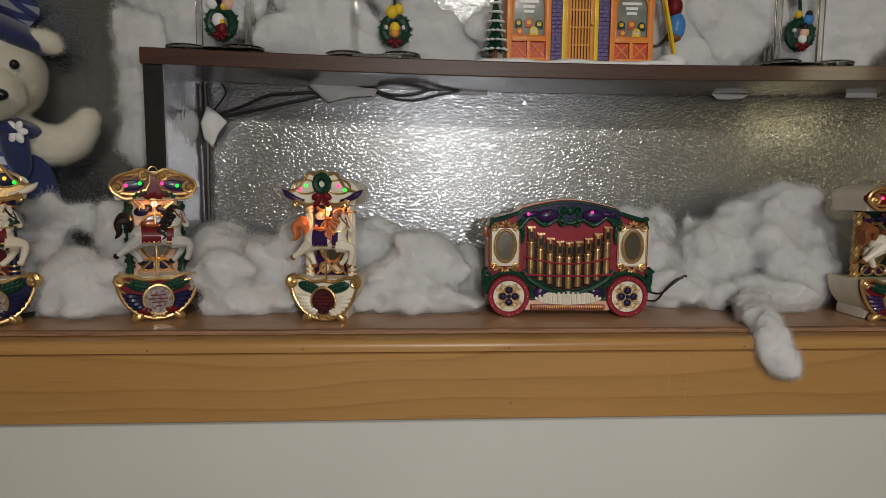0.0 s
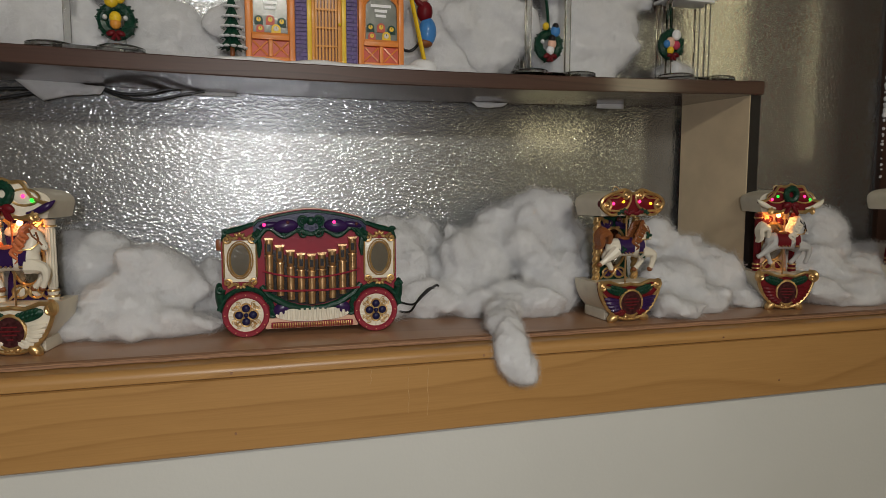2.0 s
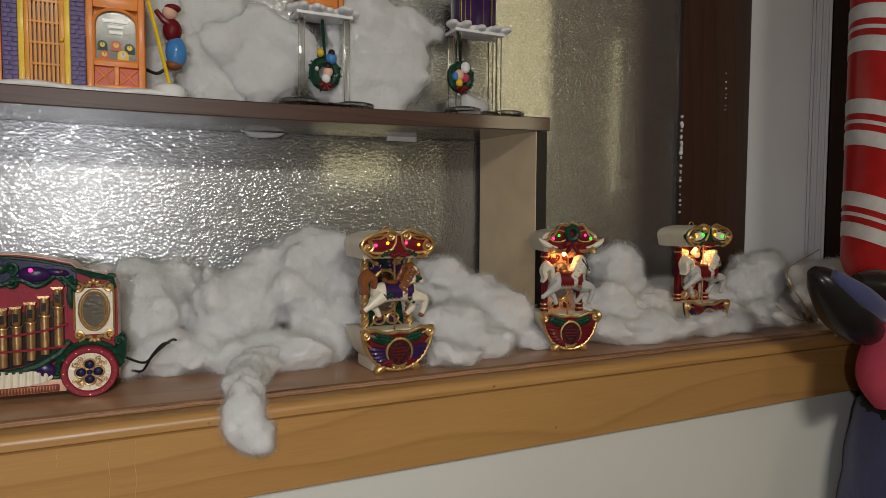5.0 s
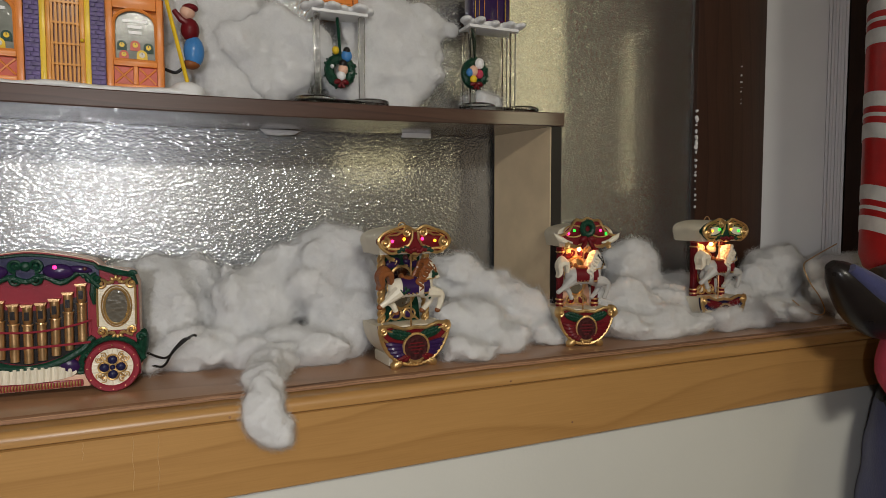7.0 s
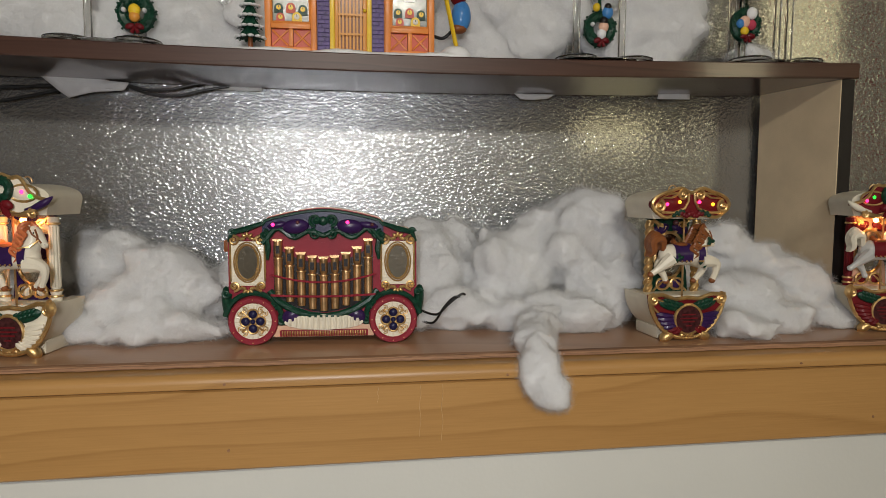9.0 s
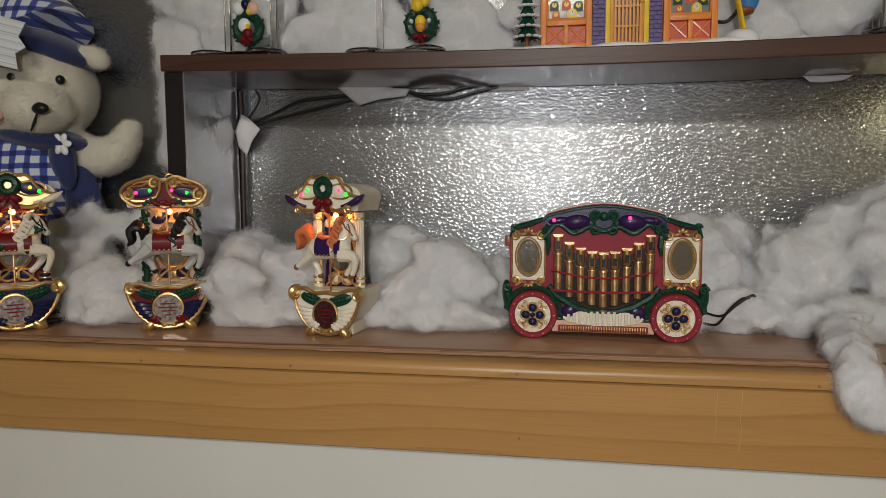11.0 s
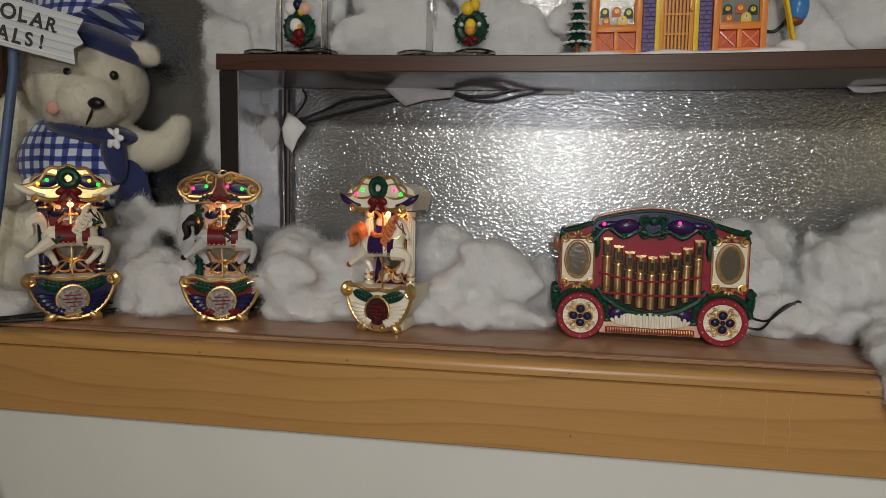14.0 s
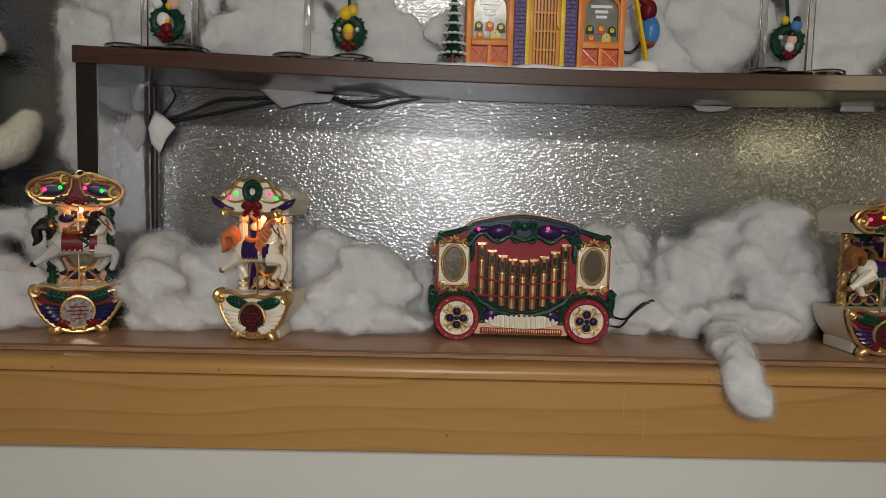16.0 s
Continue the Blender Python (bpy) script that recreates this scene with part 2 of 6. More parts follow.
M_NAVY = plain("navy_enamel", (0.012, 0.012, 0.050), 0.32, coat=0.25)
M_PURPLE = plain("purple_enamel", (0.030, 0.011, 0.065), 0.3, coat=0.3)
M_PEACH = plain("peach_plastic", (0.62, 0.38, 0.26), 0.35)
M_ORANGE = plain("copper_orange_enamel", (0.55, 0.16, 0.06), 0.32, coat=0.3)
M_BROWN = plain("chestnut_enamel", (0.22, 0.075, 0.025), 0.35, coat=0.3)
M_HBLACK = plain("black_enamel", (0.015, 0.012, 0.012), 0.3, coat=0.3)
M_GREYH = plain("pale_grey_enamel", (0.50, 0.49, 0.47), 0.3, vary=0.15, coat=0.3)
M_MIRROR = plain("small_mirror", (0.62, 0.64, 0.64), 0.10, metal=1.0, vary=0.03, bump=0.25, fine=300)
M_DISC = plain("dark_hologram_disc", (0.07, 0.022, 0.024), 0.2, metal=0.3, vary=0.6, scale=260, coat=0.6)
M_DISC2 = plain("pale_hologram_disc", (0.42, 0.36, 0.34), 0.2, metal=0.5, vary=0.6, scale=260, coat=0.6)
M_BRASS = plain("brass_pipe", (0.66, 0.42, 0.21), 0.3, metal=0.9, vary=0.2, scale=120)
M_LEDS = {"g": glow("green_led", (0.015, 0.80, 0.04), 2.2), "r": glow("pink_led", (1.0, 0.03, 0.20), 2.4),
          "y": glow("amber_led", (1.0, 0.45, 0.02), 2.4), "o": plain("unlit_led", (0.10, 0.03, 0.03), 0.3)}
M_BULB = glow("warm_bulb", (1.0, 0.42, 0.12), 9)
# Glow of the panels added behind the window glass.
M_GLINT_PANEL = glow("glint_panel_glow", (1.0, 0.88, 0.50), 3.2)
M_FUR = plain("white_plush", (0.74, 0.70, 0.60), 0.95, vary=0.07, scale=40, bump=0.7, fine=800, sheen=0.4)
M_PLAID = plaid("blue_plaid_fleece")
M_NAVYF = plain("navy_fleece", (0.018, 0.026, 0.10), 0.95, sheen=0.3, bump=0.6, fine=900)
M_SATIN = plain("black_satin_thread", (0.01, 0.01, 0.01), 0.3)
M_BLUSH = plain("pink_blush", (0.66, 0.34, 0.28), 0.95, bump=0.6, fine=800)
M_SIGN = wood("whitewashed_wood", (0.36, 0.42, 0.50), (0.74, 0.75, 0.73), 0.7, lines=60, coat=0.0, contrast=0.35)
M_POLE = plain("blue_painted_dowel", (0.075, 0.12, 0.22), 0.5)
M_INK = plain("black_lettering", (0.012, 0.012, 0.012), 0.6)
M_CLEAR = clear("clear_acrylic")
M_SHOPOR = plain("orange_toy_plastic", (0.72, 0.24, 0.05), 0.35, coat=0.2, vary=0.08)
M_SHOPDOOR = plain("amber_toy_plastic", (0.66, 0.28, 0.045), 0.35, coat=0.2)
M_YELLOW = plain("yellow_toy_plastic", (0.78, 0.52, 0.03), 0.35, coat=0.2)
M_BRICKP = plain("purple_brick_plastic", (0.10, 0.065, 0.20), 0.45, vary=0.3, scale=200)
M_SNOW = plain("white_snow_plastic", (0.78, 0.78, 0.78), 0.3, coat=0.4, vary=0.04)
M_SHOPGL = plain("shop_window_film", (0.22, 0.23, 0.20), 0.08, vary=0.2, scale=60, coat=0.8)
M_REDX = plain("red_toy_plastic", (0.52, 0.07, 0.03), 0.4)
M_TOYBLUE = plain("bright_blue_plastic", (0.06, 0.22, 0.52), 0.3, coat=0.4)
M_SKIN = plain("peach_toy_plastic", (0.72, 0.44, 0.32), 0.4)
M_PINKF = plain("pink_felt", (0.45, 0.05, 0.09), 0.9, bump=0.5)
M_VELVET = plain("blue_felt", (0.05, 0.055, 0.15), 0.95, bump=0.5, sheen=0.3)
M_CANER = plain("red_gloss_plastic", (0.50, 0.018, 0.018), 0.35, coat=0.3)
M_CANEW = plain("white_gloss_plastic", (0.72, 0.70, 0.68), 0.4, coat=0.2)


# ---- shape helpers ----
def thing(name, label, category, m, group=""):
    ob = new(name)
    ob.empty_display_size = 0.02
    ob.matrix_world = m
    return tagged(ob, label, category, group)


def mesh_of(name, bm, mats, smooth=True):
    me = bpy.data.meshes.new(name)
    bmesh.ops.recalc_face_normals(bm, faces=bm.faces[:])
    bm.to_mesh(me)
    bm.free()
    for m in (mats if isinstance(mats, (list, tuple)) else [mats]):
        me.materials.append(m)
    if smooth:
        me.polygons.foreach_set("use_smooth", [True] * len(me.polygons))
        me.set_sharp_from_angle(angle=radians(38))
    return me


def part(name, bm, material, parent, label=""):
    ob = new(name, mesh_of(name, bm, material))
    ob.parent = parent
    return tagged(ob, label)


def solid(name, bm, material, label, category, kind="", m=None, group=""):
    ob = new(name, mesh_of(name, bm, material))
    if m is not None:
        ob.matrix_world = m
    return tagged(ob, label, category, group, kind)


def box(bm, lo, hi, bevel=0.0, mat=0):
    r = bmesh.ops.create_cube(bm, size=1.0)
    vs = r["verts"]
    s = [b - a for a, b in zip(lo, hi)]
    c = [(a + b) / 2 for a, b in zip(lo, hi)]
    for v in vs:
        v.co = Vector((v.co.x * s[0] + c[0], v.co.y * s[1] + c[1], v.co.z * s[2] + c[2]))
    faces = {f for v in vs for f in v.link_faces}
    if bevel:
        es = list({e for v in vs for e in v.link_edges})
        out = bmesh.ops.bevel(bm, geom=es, offset=bevel, segments=2, affect="EDGES", profile=0.6)
        faces = faces | set(out["faces"])
    for f in faces:
        if f.is_valid:
            f.material_index = mat
    return bm


BALLS = {}


def ell(bm, c, r, mat=0, seg=16, rot=None):
    """An ellipsoid, turned by rot degrees."""
    rows_ = max(6, seg * 2 // 3)
    m = Matrix.Translation(c) @ (Euler([radians(a) for a in rot]).to_matrix().to_4x4() if rot else Matrix()) @ Matrix.Diagonal((*((r,) * 3 if isinstance(r, (int, float)) else r), 1))
    if seg not in BALLS:
        BALLS[seg] = [[Vector((math.sin(math.pi * i / rows_) * math.cos(2 * math.pi * k / seg), math.sin(math.pi * i / rows_) * math.sin(2 * math.pi * k / seg), math.cos(math.pi * i / rows_))) for k in range(seg)] for i in range(1, rows_)]
    new_vert, new_face = bm.verts.new, bm.faces.new
    top, low = new_vert(m @ Vector((0, 0, 1))), new_vert(m @ Vector((0, 0, -1)))
    rs = [[new_vert(m @ v) for v in row] for row in BALLS[seg]]
    for k in range(seg):
        q = (k + 1) % seg
        new_face((top, rs[0][k], rs[0][q])).material_index = mat
        new_face((low, rs[-1][q], rs[-1][k])).material_index = mat
        for a, b in zip(rs, rs[1:]):
            new_face((a[k], b[k], b[q], a[q])).material_index = mat


def tube(bm, pts, radii, mat=0, seg=8, closed=False):
    """A round bar along the points, its ends shut unless it is a ring."""
    pts = [Vector(p) for p in pts]
    n = len(pts)
    if isinstance(radii, (int, float)):
        radii = [radii] * n
    rings, up, side = [], Vector((0.13, 0.31, 0.94)), None
    for i, p in enumerate(pts):
        a = pts[(i - 1) % n] if closed or i else p
        b = pts[(i + 1) % n] if closed or i < n - 1 else p
        d = (b - a).normalized()
        s = d.cross(up) if side is None else side - d * side.dot(d)
        if s.length < 0.05:
            s = d.cross(Vector((0.9, 0.2, 0.1)))
        s.normalize()
        side = s
        u = s.cross(d)
        rings.append([bm.verts.new(p + radii[i] * (math.cos(k * 2 * math.pi / seg) * s + math.sin(k * 2 * math.pi / seg) * u)) for k in range(seg)])
    for i in range(n if closed else n - 1):
        a, b = rings[i], rings[(i + 1) % n]
        for k in range(seg):
            bm.faces.new((a[k], a[(k + 1) % seg], b[(k + 1) % seg], b[k])).material_index = mat
    if not closed:
        bm.faces.new(rings[0][::-1]).material_index = mat
        bm.faces.new(rings[-1]).material_index = mat


def lathe(bm, profile, centre=(0, 0, 0), mat=0, seg=20, axis="z"):
    """Turns a profile of (radius, height) about an axis."""
    rings = []
    for r, h in profile:
        ring = []
        for k in range(seg):
            a = 2 * math.pi * k / seg
            x, y = r * math.cos(a), r * math.sin(a)
            v = (x, y, h) if axis == "z" else (x, h, y)
            ring.append(bm.verts.new(Vector(v) + Vector(centre)))
        rings.append(ring)
    for a, b in zip(rings, rings[1:]):
        for k in range(seg):
            bm.faces.new((a[k], a[(k + 1) % seg], b[(k + 1) % seg], b[k])).material_index = mat
    bm.faces.new(rings[0][::-1]).material_index = mat
    bm.faces.new(rings[-1]).material_index = mat


def plate(bm, outline, y0, y1, mat=0):
    """A flat shape in the x-z plane, from y0 (front) to y1 (back)."""
    a = [bm.verts.new((x, y0, z)) for x, z in outline]
    b = [bm.verts.new((x, y1, z)) for x, z in outline]
    n = len(outline)
    bm.faces.new(a).material_index = mat
    bm.faces.new(b[::-1]).material_index = mat
    for i in range(n):
        bm.faces.new((a[i], b[i], b[(i + 1) % n], a[(i + 1) % n])).material_index = mat


def oval(cx, cz, rx, rz, n=24):
    return [(cx + rx * math.cos(2 * math.pi * k / n), cz + rz * math.sin(2 * math.pi * k / n)) for k in range(n)]


def ring(bm, cx, cz, rx, rz, y, r, mat=0, n=24, seg=6):
    tube(bm, [(x, y, z) for x, z in oval(cx, cz, rx, rz, n)], r, mat, seg, closed=True)


def smooth(pts, sub=4):
    """Points of a smooth curve through the given ones; takes (x, y, z) or (x, y, z, r)."""
    P = [Vector(q) for q in pts]
    out = []
    for i in range(len(P) - 1):
        a, b, c, d = P[max(0, i - 1)], P[i], P[i + 1], P[min(len(P) - 1, i + 2)]
        for k in range(sub):
            t = k / sub
            out.append(0.5 * ((2 * b) + (c - a) * t + (2 * a - 5 * b + 4 * c - d) * t * t + (3 * b - a - 3 * c + d) * t ** 3))
    return out + [P[-1]]


def stem(bm, pts, radii, mat=0, seg=8, sub=4):
    """A tube through a smooth curve, its thickness changing smoothly too."""
    q = smooth([Vector((*p_, r)) for p_, r in zip(pts, radii)], sub)
    tube(bm, [v.xyz for v in q], [max(0.0002, v.w) for v in q], mat, seg)


def fuzz(ob, per_mm2, lmin, lmax, w, lift, material, seed, only=None, floor_z=None, back_y=None):
    """A coat of fine loose fibres over a mesh, as one part of kind stuff."""
    me = ob.data
    n = len(me.polygons)
    c, nr, ar, mi = np.empty(n * 3), np.empty(n * 3), np.empty(n), np.empty(n, dtype=np.int32)
    me.polygons.foreach_get("center", c)
    me.polygons.foreach_get("normal", nr)
    me.polygons.foreach_get("area", ar)
    me.polygons.foreach_get("material_index", mi)
    c, nr = c.reshape(-1, 3), nr.reshape(-1, 3)
    if only is not None:
        ar = np.where(mi == only, ar, 0)
    rg = np.random.default_rng(seed)
    count = int(ar.sum() * 1e6 * per_mm2)
    pick = rg.choice(n, count, p=ar / ar.sum())
    nv = nr[pick]
    size = np.sqrt(ar[pick])[:, None]
    t = np.cross(nv, rg.normal(size=(count, 3)))
    t /= np.linalg.norm(t, axis=1)[:, None] + 1e-9
    side = np.cross(nv, t)
    base = c[pick] + (t * rg.uniform(-0.5, 0.5, (count, 1)) + side * rg.uniform(-0.5, 0.5, (count, 1))) * size - nv * 0.0005
    length = rg.uniform(lmin, lmax, (count, 1))
    up = rg.uniform(lift[0], lift[1], (count, 1))
    curl = rg.uniform(-1.0, 1.0, (count, 1))
    ww = rg.uniform(0.6, 1.2, (count, 1)) * w
    V = np.empty((count, 8, 3))
    for k in range(4):
        s_ = k / 3
        q = base + t * length * s_ + side * curl * length * s_ * s_ * 0.6 + nv * length * up * (s_ - 0.45 * s_ * s_)
        V[:, 2 * k], V[:, 2 * k + 1] = q - side * ww + nv * ww, q + side * ww
    if floor_z is not None:
        V[:, :, 2] = np.maximum(V[:, :, 2], floor_z)
    if back_y is not None:
        V[:, :, 1] = np.minimum(V[:, :, 1], back_y)
    quad = np.array([[0, 1, 3, 2], [2, 3, 5, 4], [4, 5, 7, 6]])
    F = (np.arange(count)[:, None, None] * 8 + quad[None]).reshape(-1, 4)
    fm = bpy.data.meshes.new("fibre_fuzz")
    fm.vertices.add(count * 8)
    fm.vertices.foreach_set("co", V.ravel())
    fm.loops.add(F.size)
    fm.loops.foreach_set("vertex_index", F.ravel().astype(np.int32))
    fm.polygons.add(len(F))
    fm.polygons.foreach_set("loop_start", np.arange(0, F.size, 4, dtype=np.int32))
    fm.update(calc_edges=True)
    fm.materials.append(material)
    fo = new("fibre_fuzz", fm)
    fo.parent = ob
    return tagged(fo, kind="stuff")


def scroll(bm, x, z, y, size, turn=1, start=0.0, r=0.0012, mat=0, loops=1.4):
    """A gold spiral in the x-z plane."""
    pts, rad = [], []
    for k in range(18):
        s = k / 17
        a = start + turn * s * loops * 2 * math.pi
        q = size * (1 - 0.8 * s)
        pts.append((x + q * math.cos(a), y, z + q * math.sin(a)))
        rad.append(r * (1 - 0.35 * s))
    tube(bm, pts, rad, mat, 6)
    ell(bm, (x + size * 0.1, y, z), r * 1.3, mat, 8)


# ---- the setting ----
TOPZ, GLASS_Y = 1.210, 0.760
EDGE_Y, FACE_Y = 0.5620, 0.5400


def slab(name, lo, hi, mat, label, category="wall", bevel=0.0):
    return solid(name, box(bmesh.new(), lo, hi, bevel), mat, label, category, "structure")


slab("floor", (-1.9, -2.3, -0.05), (2.7, 0.60, 0.0), M_FLOOR, "brown carpeted floor of the room", "floor")
slab("ceiling", (-1.9, -2.3, 2.4), (2.7, 0.9, 2.45), M_CEIL, "plain pale ceiling of the room", "ceiling")
slab("wall_south", (-1.9, -2.35, 0.0), (2.7, -2.3, 2.4), M_ROOM, "tan painted wall behind the viewer")
slab("wall_west", (-1.95, -2.3, 0.0), (-1.9, 0.9, 2.4), M_ROOM, "tan painted side wall")
slab("wall_east", (2.7, -2.3, 0.0), (2.75, 0.9, 2.4), M_ROOM, "tan painted side wall")
slab("wall_north", (-1.9, 0.558, 0.0), (2.7, 0.60, 1.150), M_WALL, "white painted wall under the wooden ledge")
slab("wall_above", (-1.9, 0.575, 1.95), (2.7, 0.62, 2.4), M_WALL, "white painted wall above the window recess")

# The ledge: a thin varnished board with a worn raw edge, on a pine fascia with a rounded nosing.
ledge = thing("window_ledge", "varnished pine window ledge with a brown top board", "ledge", Matrix())
tagged(ledge, kind="structure")
bm = bmesh.new()
box(bm, (-1.2, EDGE_Y + 0.0015, TOPZ - 0.0040), (1.7, GLASS_Y + 0.03, TOPZ), 0.0006)
part("top_board", bm, M_TOP, ledge, "brown varnished top board")
bm = bmesh.new()
rng = random.Random(5)
cols = 480
rows = []
for i in range(cols + 1):
    x = -1.2 + 2.9 * i / cols
    chip = 0.0012 * noise.noise(Vector((x * 40, 0, 0))) + 0.0008 * noise.noise(Vector((x * 170, 3, 0)))
    rows.append([bm.verts.new((x, EDGE_Y + 0.004, TOPZ + 0.0003)), bm.verts.new((x, EDGE_Y - 0.001 + chip, TOPZ - 0.0004 + chip * 0.4)),
                 bm.verts.new((x, EDGE_Y - 0.0022 + chip * 1.5, TOPZ - 0.0034)), bm.verts.new((x, EDGE_Y + 0.004, TOPZ - 0.0041))])
for a, b in zip(rows, rows[1:]):
    for k in range(3):
        bm.faces.new((a[k], a[k + 1], b[k + 1], b[k]))
    bm.faces.new((a[3], a[0], b[0], b[3]))
part("raw_edge", bm, M_EDGE, ledge, "chipped raw plywood edge")


def extrude_profile(bm, prof, x0, x1, n=40):
    rs = [[bm.verts.new((x0 + (x1 - x0) * i / n, y, z)) for y, z in prof] for i in range(n + 1)]
    k = len(prof)
    for a, b in zip(rs, rs[1:]):
        for j in range(k):
            bm.faces.new((a[j], a[(j + 1) % k], b[(j + 1) % k], b[j]))
    bm.faces.new(rs[0][::-1])
    bm.faces.new(rs[-1])


nose = [(EDGE_Y + 0.02, 1.2058)] + [(FACE_Y + 0.0070 - 0.0070 * math.sin(a), 1.1988 + 0.0070 * math.cos(a)) for a in [k * math.pi / 20 for k in range(11)]] + [(FACE_Y, 1.1955), (FACE_Y + 0.0015, 1.1948), (EDGE_Y + 0.02, 1.1948)]
bm = bmesh.new()
extrude_profile(bm, nose, -1.2, 1.7)
part("nosing", bm, M_PINE, ledge, "rounded pine nosing strip")
bm = bmesh.new()
fas = [(0.5572, 1.1940), (FACE_Y + 0.0015, 1.1940), (FACE_Y, 1.1933), (FACE_Y, 1.1352), (FACE_Y + 0.0015, 1.1338), (0.5572, 1.1338)]
extrude_profile(bm, fas, -1.2, 1.7)
part("fascia_board", bm, M_PINE, ledge, "pine fascia board with flowing grain")
for x, z in ((0.089, 1.1985), (-0.09, 1.1985), (0.55, 1.1985), (0.30, 1.198), (0.091, 1.149), (-0.22, 1.198), (0.62, 1.150)):
    bm = bmesh.new()
    lathe(bm, [(0.0011, 0.0), (0.0011, 0.0006)], (x, FACE_Y - 0.0004, z), seg=10, axis="y")
    part("nail_head", bm, M_EDGE, ledge, "small dark nail head")
for x, zl in ((0.232, 0.040), (0.249, 0.044), (0.2, 0.012)):
    bm = bmesh.new()
    tube(bm, [(x + 0.0006 * math.sin(k * 1.3), FACE_Y - 0.00005, 1.1925 - zl * k / 9) for k in range(10)], 0.00022, seg=5)
    part("scratch", bm, M_SCRATCH, ledge, "pale scratch in the varnish")

# The window: pebbled glass between dark stained casings, and a white jamb.
window = thing("window_1", "pebbled obscure glass window with dark stained casing", "window", Matrix())
tagged(window, kind="structure")
part("pane", box(bmesh.new(), (-0.60, GLASS_Y, 1.205), (0.990, GLASS_Y + 0.006, 1.95)), M_GLASS, window, "pebbled obscure glass pane")
for lo, hi in (((-0.78, GLASS_Y - 0.008, 1.205), (-0.60, GLASS_Y + 0.02, 1.95)), ((0.990, GLASS_Y - 0.008, 1.205), (1.132, GLASS_Y + 0.02, 1.95))):
    part("casing", box(bmesh.new(), lo, hi, 0.002), M_CASING, window, "dark brown stained wood casing")
# Turned 45 degrees to catch more light, its width fitted to the camera's view.
EAST = pose(1.134, GLASS_Y - 0.002, 0, 0, 0, -45)
solid("wall_recess_east", box(bmesh.new(), (0.0, 0.0, 1.2), (0.088, 0.03, 1.95)), M_JAMB, "white painted recess side turned to catch light", "wall", "structure", EAST)
slab("wall_recess_west", (-0.86, 0.60, 1.2), (-0.782, GLASS_Y + 0.02, 1.95), M_CASING, "dark stained side of the window recess")
# Dark sheet added behind the glass; it stands in for the dark outside.
slab("wall_added_backing", (-1.9, GLASS_Y + 0.22, 1.1), (2.7, GLASS_Y + 0.25, 1.97), M_CASING, "added dark backing behind the window")
# Added glowing panels: they make the yellow glints of outdoor light in the glass.
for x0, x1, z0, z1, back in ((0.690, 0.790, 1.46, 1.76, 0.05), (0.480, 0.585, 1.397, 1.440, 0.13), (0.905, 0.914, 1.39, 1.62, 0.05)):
    slab("backdrop_light", (x0, GLASS_Y + back, z0), (x1, GLASS_Y + back + 0.004, z1), M_GLINT_PANEL, "added glowing panel behind the window glass", "light")
trim = thing("fluted_trim", "white fluted trim beside the window recess", "trim", EAST)
tagged(trim, kind="structure")
for k in range(6):
    x = 0.0885 + 0.0044 * k
    bm = bmesh.new()
    box(bm, (x, -0.0016 * (k % 2) - 0.001, 1.275), (x + 0.0040, 0.03, 1.95), 0.0007)
    part("flute", bm, M_JAMB, trim)
part("plinth", box(bmesh.new(), (0.0883, -0.004, 1.206), (0.1165, 0.03, 1.274), 0.002), M_JAMB, trim, "plain white plinth block")
slab("wall_panel_east", (1.212, 0.645, 1.2), (2.7, 0.672, 1.95), M_CASING, "dark stained wood panelling")

# Old putty has come away in flakes where the glass meets the casing.
rng = random.Random(21)
# The second row paints a shiny line on the casing in white flakes.
for x0, z0, z1, count, big in ((0.9885, 1.365, 1.512, 17, 0.0052), (1.078, 1.52, 1.585, 7, 0.0022)):
    for k in range(count):
        z = z0 + (z1 - z0) * (k + rng.uniform(-0.3, 0.3)) / count
        r = big * rng.uniform(0.35, 1.0) * (1.0 if k > count * 0.55 else 0.55)
        bm = bmesh.new()
        plate(bm, [(x0 + rng.uniform(-0.001, 0.001) + r * 0.55 * rng.uniform(0.5, 1.1) * math.cos(a), z + r * rng.uniform(0.6, 1.2) * math.sin(a)) for a in [2 * math.pi * j / 7 for j in range(7)]], GLASS_Y - 0.0098 - rng.uniform(0, 0.0015), GLASS_Y - 0.0078)
        part("putty_glint_flake", bm, M_SNOW, window, "white flake for putty and casing glint")

# The shelf unit that bridges the ledge.
SH_L, SH_R, SH_Y = -0.258, 0.680, 0.645


def sag(x):
    """The shelf board hangs a little in its middle."""
    u = (x - SH_L) / (SH_R - SH_L)
    return -0.0085 * math.sin(math.pi * min(1, max(0, u)))


shelf = thing("shelf_unit", "walnut laminate bridge shelf sagging in the middle", "shelf", pose(0, 0, 0))
bm = bmesh.new()
n = 48
rs = []
for i in range(n + 1):
    x = SH_L + (SH_R - SH_L) * i / n
    z = 1.4690 + sag(x)
    rs.append([bm.verts.new(v) for v in ((x, SH_Y + 0.001, z), (x, SH_Y, z - 0.001), (x, SH_Y, z - 0.0145), (x, SH_Y + 0.001, z - 0.0155), (x, 0.752, z - 0.0155), (x, 0.752, z))])
for a, b in zip(rs, rs[1:]):
    for j in range(6):
        bm.faces.new((a[j], a[(j + 1) % 6], b[(j + 1) % 6], b[j]))
bm.faces.new(rs[0][::-1])
bm.faces.new(rs[-1])
part("shelf_board", bm, M_WALNUT, shelf, "walnut laminate board")


